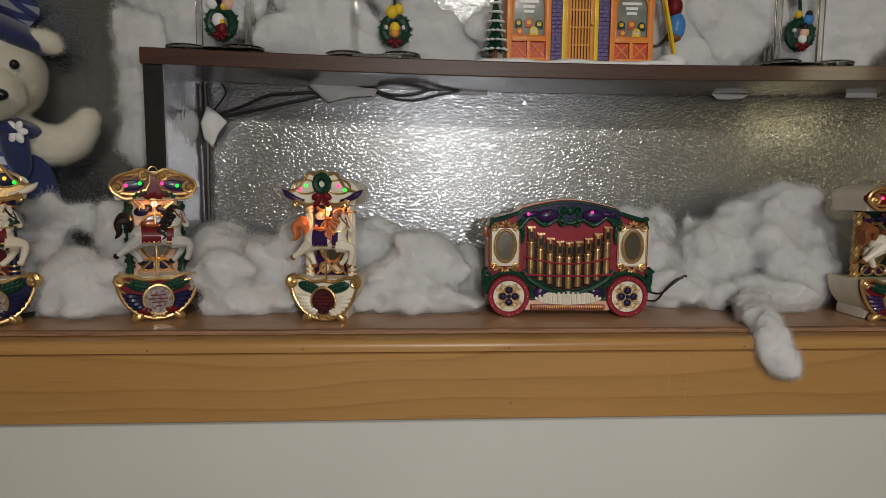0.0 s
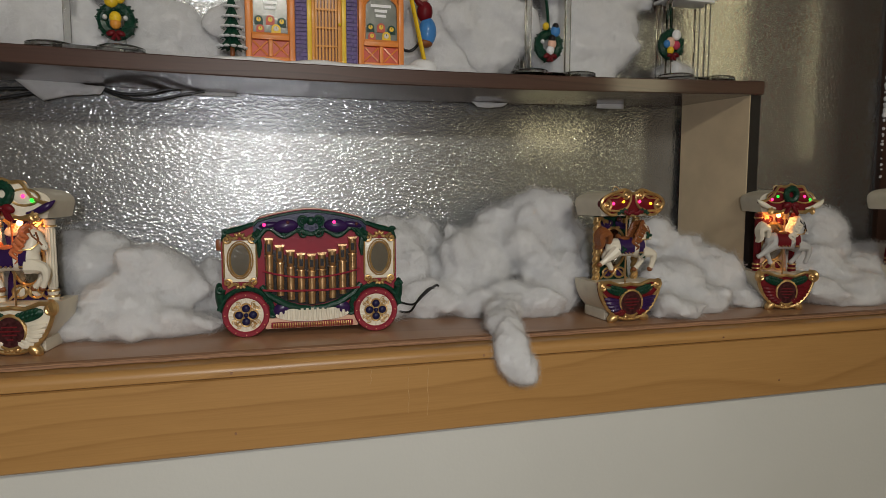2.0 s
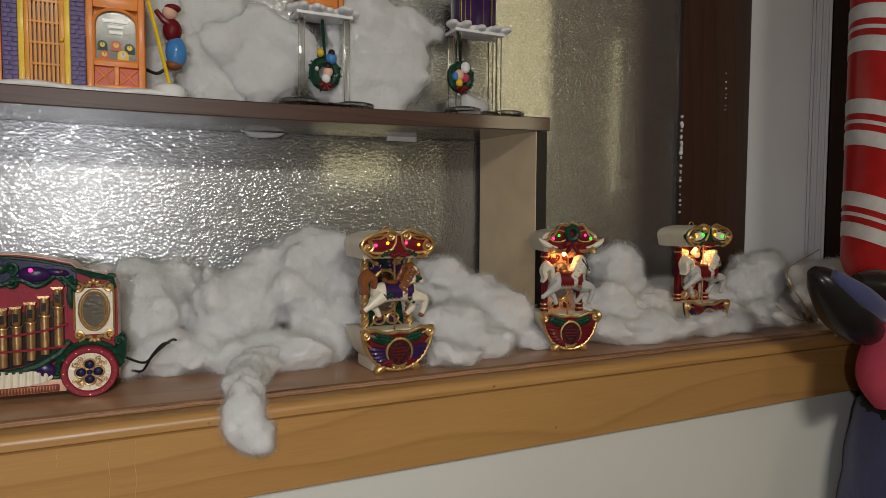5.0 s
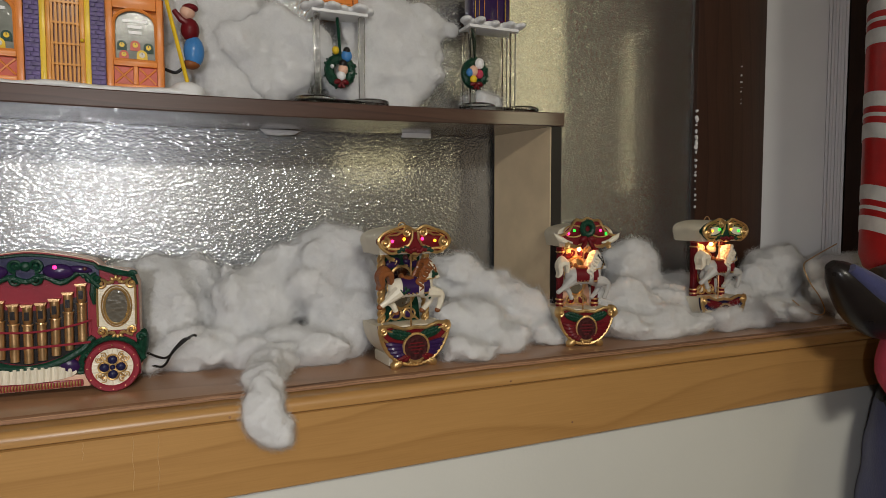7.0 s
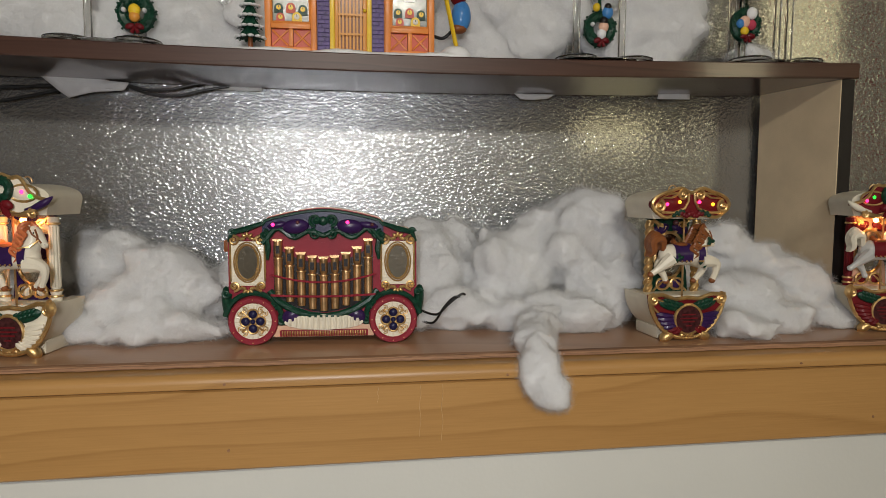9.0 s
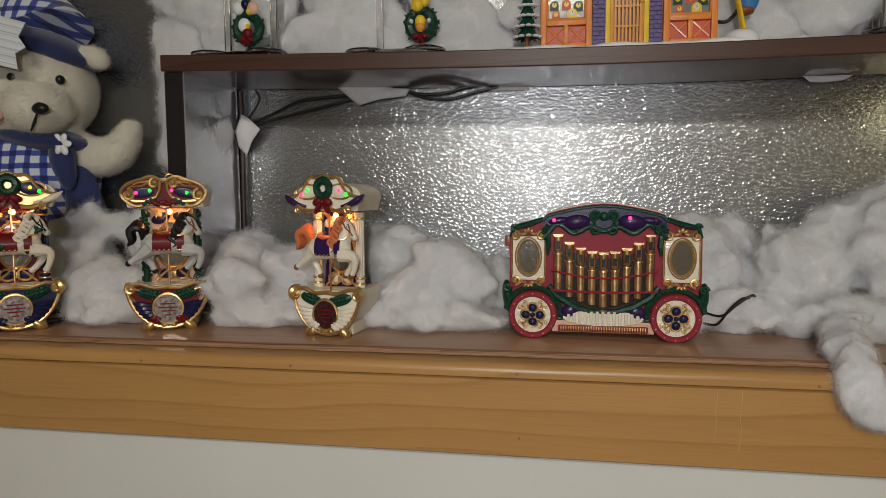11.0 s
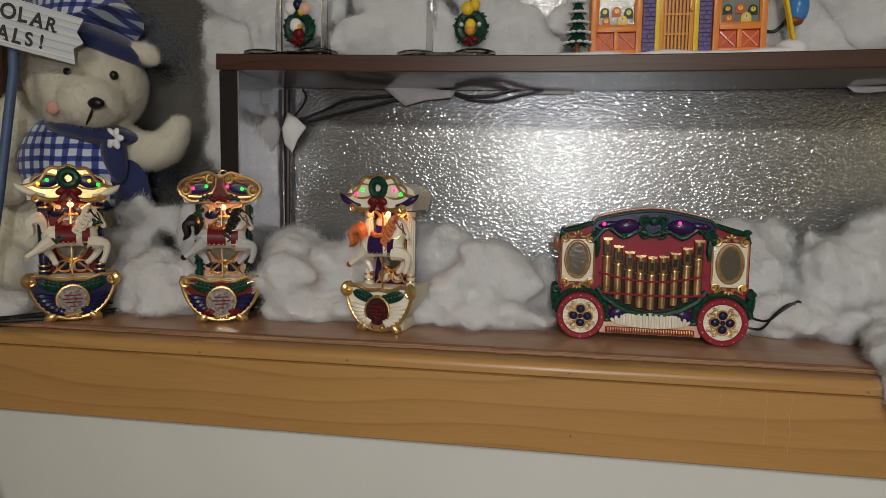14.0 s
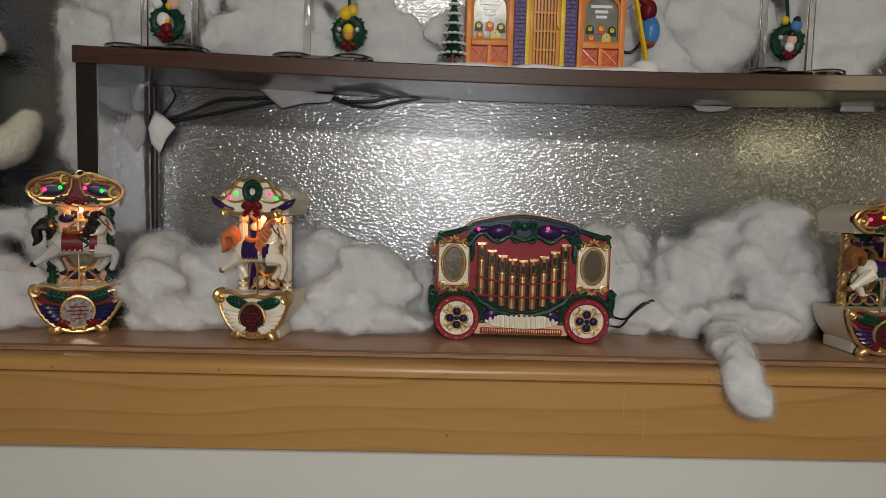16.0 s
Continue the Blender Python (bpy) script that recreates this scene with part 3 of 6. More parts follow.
def skewed(lo, hi, lean):
    """A panel whose back stands lean metres aside of its front."""
    bm = box(bmesh.new(), lo, hi)
    for v in bm.verts:
        v.co.x += lean * (v.co.y - lo[1]) / (hi[1] - lo[1])
    return bm


# The left inner face carries reflected light in its colour; the right is tan.
for x0, x1, inner, s, lean in ((SH_L + 0.001, SH_L + 0.020, M_LITLAM, 1, 0.003), (SH_R - 0.0145, SH_R - 0.001, M_CHIP, -1, -0.0165)):
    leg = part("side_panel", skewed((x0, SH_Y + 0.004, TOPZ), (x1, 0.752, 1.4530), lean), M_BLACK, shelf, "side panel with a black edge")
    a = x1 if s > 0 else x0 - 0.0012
    part("inner_face", skewed((a, SH_Y + 0.0046, TOPZ), (a + 0.0012, 0.752, 1.4528), lean), inner, leg, "inner face toned for reflected light" if s > 0 else "tan board inner face")

# ---- cotton batting ----
DEPS = bpy.context.evaluated_depsgraph_get
GIVEN = [0]
bm = bmesh.new()
bmesh.ops.create_icosphere(bm, subdivisions=3, radius=1.0)
ICO = ([v.co.copy() for v in bm.verts], [tuple(v.index for v in f.verts) for f in bm.faces])
bm.free()


def cotton(lumps, label, voxel=0.0029, amp=0.0050, density=1.0, swell=1.02, floor_z=None, back_y=GLASS_Y - 0.003):
    """One clump of teased batting: lumps (x, y, z, rx, ry, rz) melted together, crumpled, with loose fibres."""
    GIVEN[0] += 1
    seed = GIVEN[0] * 7.3
    rng = random.Random(GIVEN[0])
    verts, faces = [], []
    for x, y, z, rx, ry, rz in lumps:
        c = Vector((x, y, z))
        subs = [(c, (rx * swell, ry * swell, rz * swell))]
        for _ in range(14):
            d = Vector((rng.gauss(0, 1), rng.gauss(0, 1), rng.gauss(0, 1))).normalized()
            q = rng.uniform(0.28, 0.52)
            subs.append((c + Vector((d.x * rx, d.y * ry, d.z * rz)) * rng.uniform(0.70, 0.92), (rx * q * 1.2, ry * q, rz * q)))
        for cc, rr in subs:
            m = Matrix.Translation(cc) @ Euler((rng.uniform(-.4, .4), rng.uniform(-.4, .4), rng.uniform(-.4, .4))).to_matrix().to_4x4() @ Matrix.Diagonal((*rr, 1))
            k = len(verts)
            verts += [m @ v for v in ICO[0]]
            faces += [tuple(i + k for i in f) for f in ICO[1]]
    me = bpy.data.meshes.new("cotton_batting")
    me.from_pydata(verts, [], faces)
    ob = new("cotton_batting", me)
    md = ob.modifiers.new("melt", "REMESH")
    md.mode, md.voxel_size = "VOXEL", voxel
    DEPS().update()
    out = bpy.data.meshes.new_from_object(ob.evaluated_get(DEPS()))
    ob.modifiers.clear()
    ob.data = out
    bm = bmesh.new()
    bm.from_mesh(out)
    for _ in range(6):
        bmesh.ops.smooth_vert(bm, verts=bm.verts[:], factor=0.5, use_axis_x=True, use_axis_y=True, use_axis_z=True)
    bm.normal_update()
    fz = TOPZ + 0.0005 if floor_z is None else floor_z
    for v in bm.verts:
        p = v.co * 22 + Vector((seed, 0, 0))
        d = noise.noise(p) + 0.6 * noise.noise(p * 2.3) + 0.38 * noise.noise(p * 5.1) + 0.18 * noise.noise(p * 10.0)
        w = 0.35 * abs(noise.noise(Vector((p.x * 1.4, p.y * 1.4, p.z * 3.1))))
        v.co += v.normal * amp * (d - w)
        v.co.z = max(v.co.z, fz) if fz is not False else v.co.z
        v.co.y = min(v.co.y, back_y)
    bm.normal_update()
    bm.to_mesh(out)
    bm.free()
    out.materials.clear()
    out.materials.append(M_COTTON)
    out.polygons.foreach_set("use_smooth", [True] * len(out.polygons))
    tagged(ob, label, "cotton batting", "cotton snow on the ledge" if floor_z is None else "cotton snow on the shelf")
    out.update()
    fuzz(ob, 0.85 * density, 0.0025, amp * 1.9, 0.00006, (0.1, 1.5), M_FIBRE, GIVEN[0], None, None if fz is False else fz, back_y)
    return ob


CL = "fluffy white cotton batting heaped"
cotton([(-0.325, 0.640, 1.240, 0.036, 0.030, 0.030), (-0.300, 0.630, 1.226, 0.034, 0.026, 0.018), (-0.345, 0.640, 1.222, 0.030, 0.028, 0.016), (-0.302, 0.690, 1.288, 0.028, 0.026, 0.026), (-0.350, 0.690, 1.300, 0.030, 0.014, 0.012), (-0.385, 0.690, 1.312, 0.022, 0.014, 0.011), (-0.29, 0.70, 1.25, 0.035, 0.03, 0.034), (-0.395, 0.69, 1.26, 0.04, 0.03, 0.036)], CL + " beside the toy horses")
cotton([(-0.180, 0.625, 1.254, 0.024, 0.020, 0.022), (-0.205, 0.622, 1.247, 0.014, 0.012, 0.010), (-0.165, 0.632, 1.226, 0.034, 0.024, 0.017), (-0.140, 0.675, 1.250, 0.032, 0.028, 0.032), (-0.200, 0.70, 1.262, 0.04, 0.028, 0.030), (-0.128, 0.650, 1.226, 0.028, 0.025, 0.016), (-0.11, 0.70, 1.262, 0.04, 0.026, 0.034)], CL + " and glowing faintly pink")
cotton([(0.012, 0.668, 1.262, 0.034, 0.028, 0.026), (-0.012, 0.655, 1.238, 0.034, 0.028, 0.024), (0.036, 0.668, 1.250, 0.026, 0.026, 0.026), (0.000, 0.640, 1.222, 0.034, 0.024, 0.014), (0.045, 0.640, 1.220, 0.034, 0.022, 0.011), (-0.045, 0.705, 1.264, 0.045, 0.03, 0.034), (0.065, 0.700, 1.240, 0.028, 0.026, 0.028), (-0.040, 0.650, 1.220, 0.022, 0.024, 0.012)], CL + " beside the toy organ")
cotton([(0.255, 0.712, 1.270, 0.040, 0.028, 0.040), (0.225, 0.725, 1.285, 0.036, 0.016, 0.020), (0.285, 0.724, 1.290, 0.030, 0.016, 0.022), (0.280, 0.665, 1.228, 0.034, 0.028, 0.020), (0.262, 0.690, 1.258, 0.030, 0.024, 0.026), (0.318, 0.690, 1.262, 0.020, 0.028, 0.042), (0.350, 0.690, 1.262, 0.036, 0.032, 0.036), (0.398, 0.695, 1.285, 0.040, 0.034, 0.040), (0.372, 0.700, 1.305, 0.018, 0.020, 0.018), (0.428, 0.695, 1.316, 0.036, 0.028, 0.024), (0.450, 0.695, 1.275, 0.030, 0.030, 0.036), (0.430, 0.662, 1.244, 0.034, 0.028, 0.030), (0.330, 0.655, 1.224, 0.028, 0.022, 0.014), (0.385, 0.638, 1.229, 0.040, 0.026, 0.018), (0.16, 0.72, 1.27, 0.05, 0.022, 0.034)], CL + " in a tall pile")
hang = smooth([(0.350, 0.618, 1.222, 0.0170), (0.337, 0.594, 1.219, 0.0150), (0.330, 0.568, 1.2160, 0.0135), (0.326, 0.5445, 1.207, 0.0130), (0.326, 0.5345, 1.195, 0.0130), (0.330, 0.5330, 1.186, 0.0130), (0.335, 0.5330, 1.180, 0.0100)], 5)
cotton([(v.x, v.y, v.z, v.w, 0.0080, v.w * 0.9) for v in hang] + [(v.x + 0.007, v.y - 0.004, v.z, 0.005, 0.006, 0.008) for v in hang[16::4]], "tuft of white cotton batting hanging over the ledge", amp=0.0034, density=1.0, floor_z=False, back_y=0.66, voxel=0.0020, swell=0.9)
cotton([(0.565, 0.695, 1.280, 0.036, 0.028, 0.026), (0.605, 0.675, 1.264, 0.032, 0.026, 0.022), (0.552, 0.630, 1.236, 0.038, 0.032, 0.028), (0.585, 0.615, 1.224, 0.030, 0.026, 0.016), (0.532, 0.590, 1.220, 0.028, 0.024, 0.011), (0.632, 0.648, 1.240, 0.030, 0.022, 0.026), (0.650, 0.625, 1.222, 0.026, 0.02, 0.012), (0.50, 0.69, 1.255, 0.05, 0.03, 0.038)], CL + " with ragged edges")
cotton([(0.822, 0.695, 1.284, 0.038, 0.030, 0.036), (0.780, 0.650, 1.236, 0.042, 0.032, 0.030), (0.850, 0.655, 1.236, 0.042, 0.030, 0.028), (0.750, 0.610, 1.222, 0.036, 0.026, 0.015), (0.800, 0.605, 1.224, 0.036, 0.025, 0.018), (0.845, 0.600, 1.220, 0.032, 0.022, 0.012), (0.72, 0.66, 1.23, 0.04, 0.03, 0.03)], CL + " between two toy horses")
cotton([(1.085, 0.690, 1.264, 0.050, 0.034, 0.040), (1.050, 0.680, 1.252, 0.036, 0.030, 0.034), (0.950, 0.615, 1.224, 0.050, 0.026, 0.016), (1.02, 0.618, 1.222, 0.046, 0.024, 0.013), (0.97, 0.665, 1.236, 0.05, 0.03, 0.024), (0.895, 0.60, 1.222, 0.04, 0.018, 0.015), (0.90, 0.69, 1.24, 0.05, 0.03, 0.03)], CL + " by the window casing")
cotton([(1.140, 0.625, 1.258, 0.056, 0.026, 0.040), (1.205, 0.612, 1.262, 0.06, 0.026, 0.046), (1.28, 0.60, 1.255, 0.05, 0.024, 0.040), (1.135, 0.600, 1.228, 0.05, 0.026, 0.020), (1.21, 0.585, 1.226, 0.05, 0.020, 0.018)], CL + " by the wood panelling", back_y=0.64)
cotton([(-0.50, 0.602, 1.222, 0.045, 0.026, 0.012), (-0.59, 0.615, 1.235, 0.06, 0.03, 0.026), (-0.46, 0.588, 1.221, 0.028, 0.018, 0.011), (-0.45, 0.68, 1.24, 0.05, 0.03, 0.03)], CL + " round the plush bear's feet")
SHL = "fluffy white cotton batting on the shelf"


def shelf_z(x):
    return 1.4695 + sag(x)


for x0, tall, gap in ((-0.23, 0.15, 0), (-0.10, 0.15, 0), (0.02, 0.15, 0), (0.30, 0.11, 1), (0.365, 0.085, 1), (0.50, 0.15, 0)):
    rng = random.Random(int(x0 * 1000) + 77)
    lumps = []
    for k in range(11):
        rx = rng.uniform(0.026, 0.04)
        lumps.append((x0 + rng.uniform(-0.055, 0.055), rng.uniform(0.735, 0.745), shelf_z(x0) + rng.uniform(0.02, tall), rx, 0.016, rx * rng.uniform(0.7, 1.0)))
    cotton(lumps, SHL, voxel=0.004, floor_z=shelf_z(x0), density=0.7)
cotton([(0.16, 0.735, 1.50, 0.08, 0.018, 0.05), (0.22, 0.735, 1.55, 0.08, 0.018, 0.05)], SHL + " behind the toy shop", voxel=0.004, floor_z=shelf_z(0.16), density=0.6)
cotton([(0.625, 0.735, 1.487, 0.024, 0.018, 0.016)], SHL + " in a low tuft", floor_z=shelf_z(0.62))
# Modelled cotton in place of a blurry white reflection in the window glass.
cotton([(-0.292, 0.738, 1.51, 0.028, 0.016, 0.06), (-0.292, 0.738, 1.44, 0.026, 0.016, 0.045), (-0.296, 0.738, 1.395, 0.024, 0.016, 0.035), (-0.288, 0.738, 1.58, 0.032, 0.016, 0.06)], "white cotton lumps standing in for a glass reflection", floor_z=False)


# ---- carousel horse ornaments ----
def boat(w, top, low, n=26, dip=0.004, pinch=1.1):
    """The shield of an ornament's foot: a wide top with a dip, drawn in to a rounded point."""
    pts = []
    for k in range(n + 1):
        a = math.pi * k / n
        c = math.cos(a)
        pts.append((w * math.copysign(abs(c) ** 0.9, c), top - (top - low) * max(0.0, math.sin(a)) ** pinch))
    for k in range(1, 12):
        u = -1 + 2 * k / 12
        pts.append((w * u, top - dip * math.cos(math.pi * u / 2) ** 2 + 0.0012 * math.cos(3 * math.pi * u)))
    return pts


def crest(w, z0, z1, style, n=40):
    """The canopy's shield: scalloped above and below."""
    top, low = [], []
    for k in range(n + 1):
        u = -1 + 2 * k / n
        if style == "wreath":
            v = abs(u)
            t = 0.50 + 0.49 / (1 + (v / 0.56) ** 7) - 0.09 * v + 0.03 * math.cos(v * 16) * (v < 0.7)
            b = 0.10 + 0.07 * math.cos(2.2 * math.pi * min(v, 0.68)) + 0.30 * (max(0.0, v - 0.5) / 0.5) ** 1.3
        else:
            t = 0.52 + 0.40 * max(0, 1 - abs(u) ** 2.8) ** 0.6 - 0.09 * math.exp(-(u * 7) ** 2) + 0.07 * math.exp(-((abs(u) - 0.30) * 6) ** 2)
            b = 0.40 - 0.28 * math.sqrt(max(0, 1 - u ** 4)) - 0.05 * math.cos(u * 3 * math.pi)
        top.append((w * u, z0 + (z1 - z0) * t))
        low.append((w * u, z0 + (z1 - z0) * min(b, t - 0.06)))
    return top + low[::-1]


def inset(pts, f, cx=None, cz=None):
    cx = sum(p[0] for p in pts) / len(pts) if cx is None else cx
    cz = sum(p[1] for p in pts) / len(pts) if cz is None else cz
    return [(cx + (x - cx) * f, cz + (z - cz) * f) for x, z in pts]


def horse_mesh(body, mane, cloth, saddle, hoof):
    """A galloping carousel horse facing +x: one figure with painted mane, tail, saddle and hooves."""
    bm = bmesh.new()
    ell(bm, (-0.0115, 0, 0.0005), (0.0128, 0.0086, 0.0100), 0)
    ell(bm, (0.0115, 0, 0.0010), (0.0118, 0.0082, 0.0102), 0)
    tube(bm, [(-0.017, 0, 0.001), (-0.006, 0, 0.0), (0.005, 0, 0.0), (0.016, 0, 0.002)], [0.0080, 0.0088, 0.0088, 0.0078], 0, 12)
    stem(bm, [(0.0125, 0, 0.003), (0.0165, 0, 0.0105), (0.0180, 0, 0.0165), (0.0185, 0, 0.0215)], [0.0090, 0.0074, 0.0062, 0.0050], 0, 12)
    stem(bm, [(0.0170, 0, 0.0220), (0.0212, 0, 0.0190), (0.0248, 0, 0.0145), (0.0272, 0, 0.0110)], [0.0044, 0.0050, 0.0038, 0.0030], 0, 12)
    ell(bm, (0.0276, 0, 0.0104), (0.0032, 0.0029, 0.0030), 0, 10)
    for s in (-1, 1):
        ell(bm, (0.0222, 0.0030 * s, 0.0165), (0.0034, 0.0020, 0.0034), 0, 8)
        tube(bm, [(0.0160, 0.0026 * s, 0.0245), (0.0155, 0.0032 * s, 0.0290)], [0.0016, 0.0003], 0, 6)
        ell(bm, (0.0216, 0.0044 * s, 0.0200), 0.0009, 4, 6)
        ell(bm, (0.0292, 0.0018 * s, 0.0106), 0.0006, 4, 6)
    legs = [([(0.014, 0, -0.004), (0.0225, 0, -0.0100), (0.0200, 0, -0.0175), (0.0140, 0, -0.0235)], -1), ([(0.014, 0, -0.004), (0.0285, 0, -0.0065), (0.0295, 0, -0.0145), (0.0262, 0, -0.0225)], 1),
            ([(-0.014, 0, -0.003), (-0.021, 0, -0.0105), (-0.0165, 0, -0.0175), (-0.0135, 0, -0.0240)], -1), ([(-0.015, 0, -0.002), (-0.0235, 0, -0.0085), (-0.0290, 0, -0.0125), (-0.0345, 0, -0.0160)], 1)]
    for pts, s in legs:
        q = [(x, -0.0050 * s, z) for x, _, z in pts]
        stem(bm, q, [0.0070, 0.0046, 0.0030, 0.0025], 0, 9)
        ell(bm, q[1], 0.0038, 0, 8)
        ell(bm, q[2], 0.0029, 0, 8)
        ell(bm, q[3], (0.0032, 0.0029, 0.0027), 5, 8)
    rg = random.Random(6)
    for k in range(9):
        s = k / 8
        x, z = 0.0160 - 0.0085 * s, 0.0265 - 0.0170 * s
        for sg in (-1, 1):
            q, w = rg.uniform(0.8, 1.25), rg.uniform(-0.0012, 0.0012)
            stem(bm, [(x + 0.001, 0.001 * sg, z + 0.001), (x - 0.0010, 0.0060 * sg, z + w), (x - 0.0040 * q, 0.0076 * sg, z - 0.0030), (x - 0.0012, 0.0084 * sg, z - 0.0052 * q), (x + 0.0012 + w, 0.0088 * sg, z - 0.0070 * q), (x - 0.0020, 0.0082 * sg, z - 0.0096 * q)], [0.0016, 0.0020, 0.0018, 0.0015, 0.0011, 0.0004], 1, 6)
    tube(bm, [(0.0225, 0, 0.0240), (0.0180, 0, 0.0272), (0.0130, 0, 0.0225)], [0.0009, 0.0024, 0.0026], 1, 7)
    for k in range(5):
        o = (k - 2) * 0.0018
        stem(bm, [(-0.0215, o * 0.4, 0.005), (-0.0225, o, 0.0135), (-0.0270, o * 1.2, 0.0175 + o * 0.5), (-0.0325, o * 1.3, 0.0125), (-0.0315, o * 1.3, 0.0045), (-0.0350, o, -0.0005)], [0.0024, 0.0034, 0.0038, 0.0036, 0.0028, 0.0008], 1, 7)
    # saddle cloth with a scalloped, tasselled hem
    for x0, x1, r in ((-0.0125, 0.0045, 0.0100), (0.0095, 0.0160, 0.0112)):
        rs = []
        for i in range(9):
            x = x0 + (x1 - x0) * i / 8
            rs.append([bm.verts.new((x, r * 0.92 * math.sin(a), 0.0005 + r * 1.08 * math.cos(a) - (0.0012 * (i % 2) if abs(a) > 1.8 else 0))) for a in [radians(-118 + 236 * j / 14) for j in range(15)]])
        for a, b in zip(rs, rs[1:]):
            for j in range(14):
                bm.faces.new((a[j], a[j + 1], b[j + 1], b[j])).material_index = 2
        for i in range(4):
            for s in (-1, 1):
                ell(bm, (x0 + (x1 - x0) * (i + 0.5) / 4, s * r * 0.86, -0.0044), 0.0010, 6, 6)
    ell(bm, (-0.004, 0, 0.0098), (0.0076, 0.0064, 0.0026), 3, 12)
    ell(bm, (-0.0105, 0, 0.0118), (0.0022, 0.0050, 0.0030), 3, 10)
    tube(bm, [(0.0272, -0.0034, 0.0120), (0.0248, -0.0042, 0.0155), (0.0205, -0.0054, 0.0190), (0.0165, -0.0040, 0.0250)], 0.0008, 7, 5)
    tube(bm, [(0.0225, -0.0040, 0.0225), (0.0248, -0.0044, 0.0170), (0.0235, -0.0040, 0.0125)], 0.0008, 7, 5)
    tube(bm, [(0.0255, -0.0040, 0.0145), (0.0205, -0.0090, 0.0095), (0.0105, -0.0100, 0.0085)], 0.0007, 6, 5)
    return mesh_of("horse", bm, [body, mane, cloth, saddle, M_HBLACK, hoof, M_GOLD, M_BROWN if mane is not M_IVORY else M_HBLACK])


def lamp_in(name, where, watts):
    data = bpy.data.lights.new(name, "POINT")
    data.energy, data.color, data.shadow_soft_size = watts, (1.0, 0.45, 0.16), 0.003
    ob = new(name, data)
    ob.location = where
    return ob


def ornament(m, label, style, body, mane, cloth, saddle, hoof, pillar, pillar_kind, back, foot, foot2, leaf, panel, wing, disc, leds, lit=True, holly=None, tip=None):
    o = thing("carousel_ornament", label, "ornament", m, "carousel ornaments along the ledge")
    F = -0.027
    # foot
    bm = bmesh.new()
    out = boat(0.0385, 0.044, 0.003)
    plate(bm, inset(out, 0.95, 0, 0.024), F + 0.004, 0.026, 0)
    box(bm, (-0.0355, -0.018, 0.036), (0.0355, 0.027, 0.0420), 0.0015)
    box(bm, (-0.024, -0.016, 0.0), (0.024, 0.026, 0.012), 0.003)
    part("foot_body", bm, M_CREAM, o, "cream plastic body")
    bm = bmesh.new()
    plate(bm, out, F, F + 0.005, 0)
    foot_plate = part("foot_plate", bm, foot, o, "painted scallop shield")
    for s in (-1, 1):
        for k in range(6):
            a = 0.25 + k * 0.19
            bm = bmesh.new()
            stem(bm, [(s * 0.010 * math.cos(a), F - 0.0006, 0.026 - 0.012 * math.sin(a)), (s * 0.024 * math.cos(a * 0.95), F - 0.0026, 0.030 - 0.021 * math.sin(a)), (s * 0.0325 * math.cos(a * 0.92), F - 0.0008, 0.033 - 0.0265 * math.sin(a))], [0.0012, 0.0030, 0.0020], 0, 7)
            part("scallop", bm, foot2 if k < 4 else foot, foot_plate)
    bm = bmesh.new()
    tube(bm, [(x, F - 0.0004, z) for x, z in out], 0.0020, 0, 7, closed=True)
    for s in (-1, 1):
        scroll(bm, s * 0.0345, 0.0395, F - 0.001, 0.0052, -s, math.pi / 2, 0.0021)
        ell(bm, (s * 0.0185, F + 0.002, 0.0050), (0.0085, 0.0055, 0.0050), 0, 12, (0, s * 30, 0))
        if style == "wreath":
            stem(bm, [(s * 0.0335, F + 0.004, 0.0450), (s * 0.0380, F - 0.0010, 0.0430), (s * 0.0395, F - 0.0020, 0.0385), (s * 0.0365, F - 0.0010, 0.0335)], [0.0026, 0.0042, 0.0040, 0.0018], 0, 8)
        else:
            tube(bm, [(s * 0.0360, F - 0.0012, 0.0335), (s * 0.0240, F - 0.0016, 0.0220), (s * 0.0160, F - 0.0016, 0.0130)], 0.0012, 0, 6)
            tube(bm, [(s * 0.0140, F - 0.0016, 0.0300), (s * 0.0170, F - 0.0016, 0.0360), (s * 0.0320, F - 0.0014, 0.0400)], 0.0012, 0, 6)
        tube(bm, [(s * 0.0305, F - 0.0012, 0.026), (s * 0.022, F - 0.0022, 0.017), (s * 0.012, F - 0.0012, 0.0075)], [0.0009, 0.0014, 0.0009], 0, 6)
        ell(bm, (s * 0.0042, F - 0.001, 0.0060), (0.0040, 0.0026, 0.0030), 0, 10, (0, s * 20, 0))
    ell(bm, (0, F - 0.0022, 0.0060), 0.0020, 0, 8)
    part("foot_trim", bm, M_GOLD, o, "raised gold scrollwork")
    for s in (-1, 1):
        bm = bmesh.new()
        ell(bm, (s * 0.0165, F - 0.0012, 0.0345), (0.0135, 0.0022, 0.0052), 0, 14, (0, -s * 14, 0))
        for k in range(10):
            ell(bm, (s * (0.0070 + 0.0040 * (k % 5)), F - 0.0030, 0.0318 + 0.0034 * (k // 5) + 0.0010 * (k % 5)), (0.0030, 0.0012, 0.0017), 0, 7, (0, -s * 35, 0))
        part("leaf_spray", bm, leaf, foot_plate, "raised leaf spray")
    bm = bmesh.new()
    lathe(bm, [(0.0128, F - 0.0040), (0.0138, F - 0.0020), (0.0138, F)], (0, 0, 0.0210), 0, 28, "y")
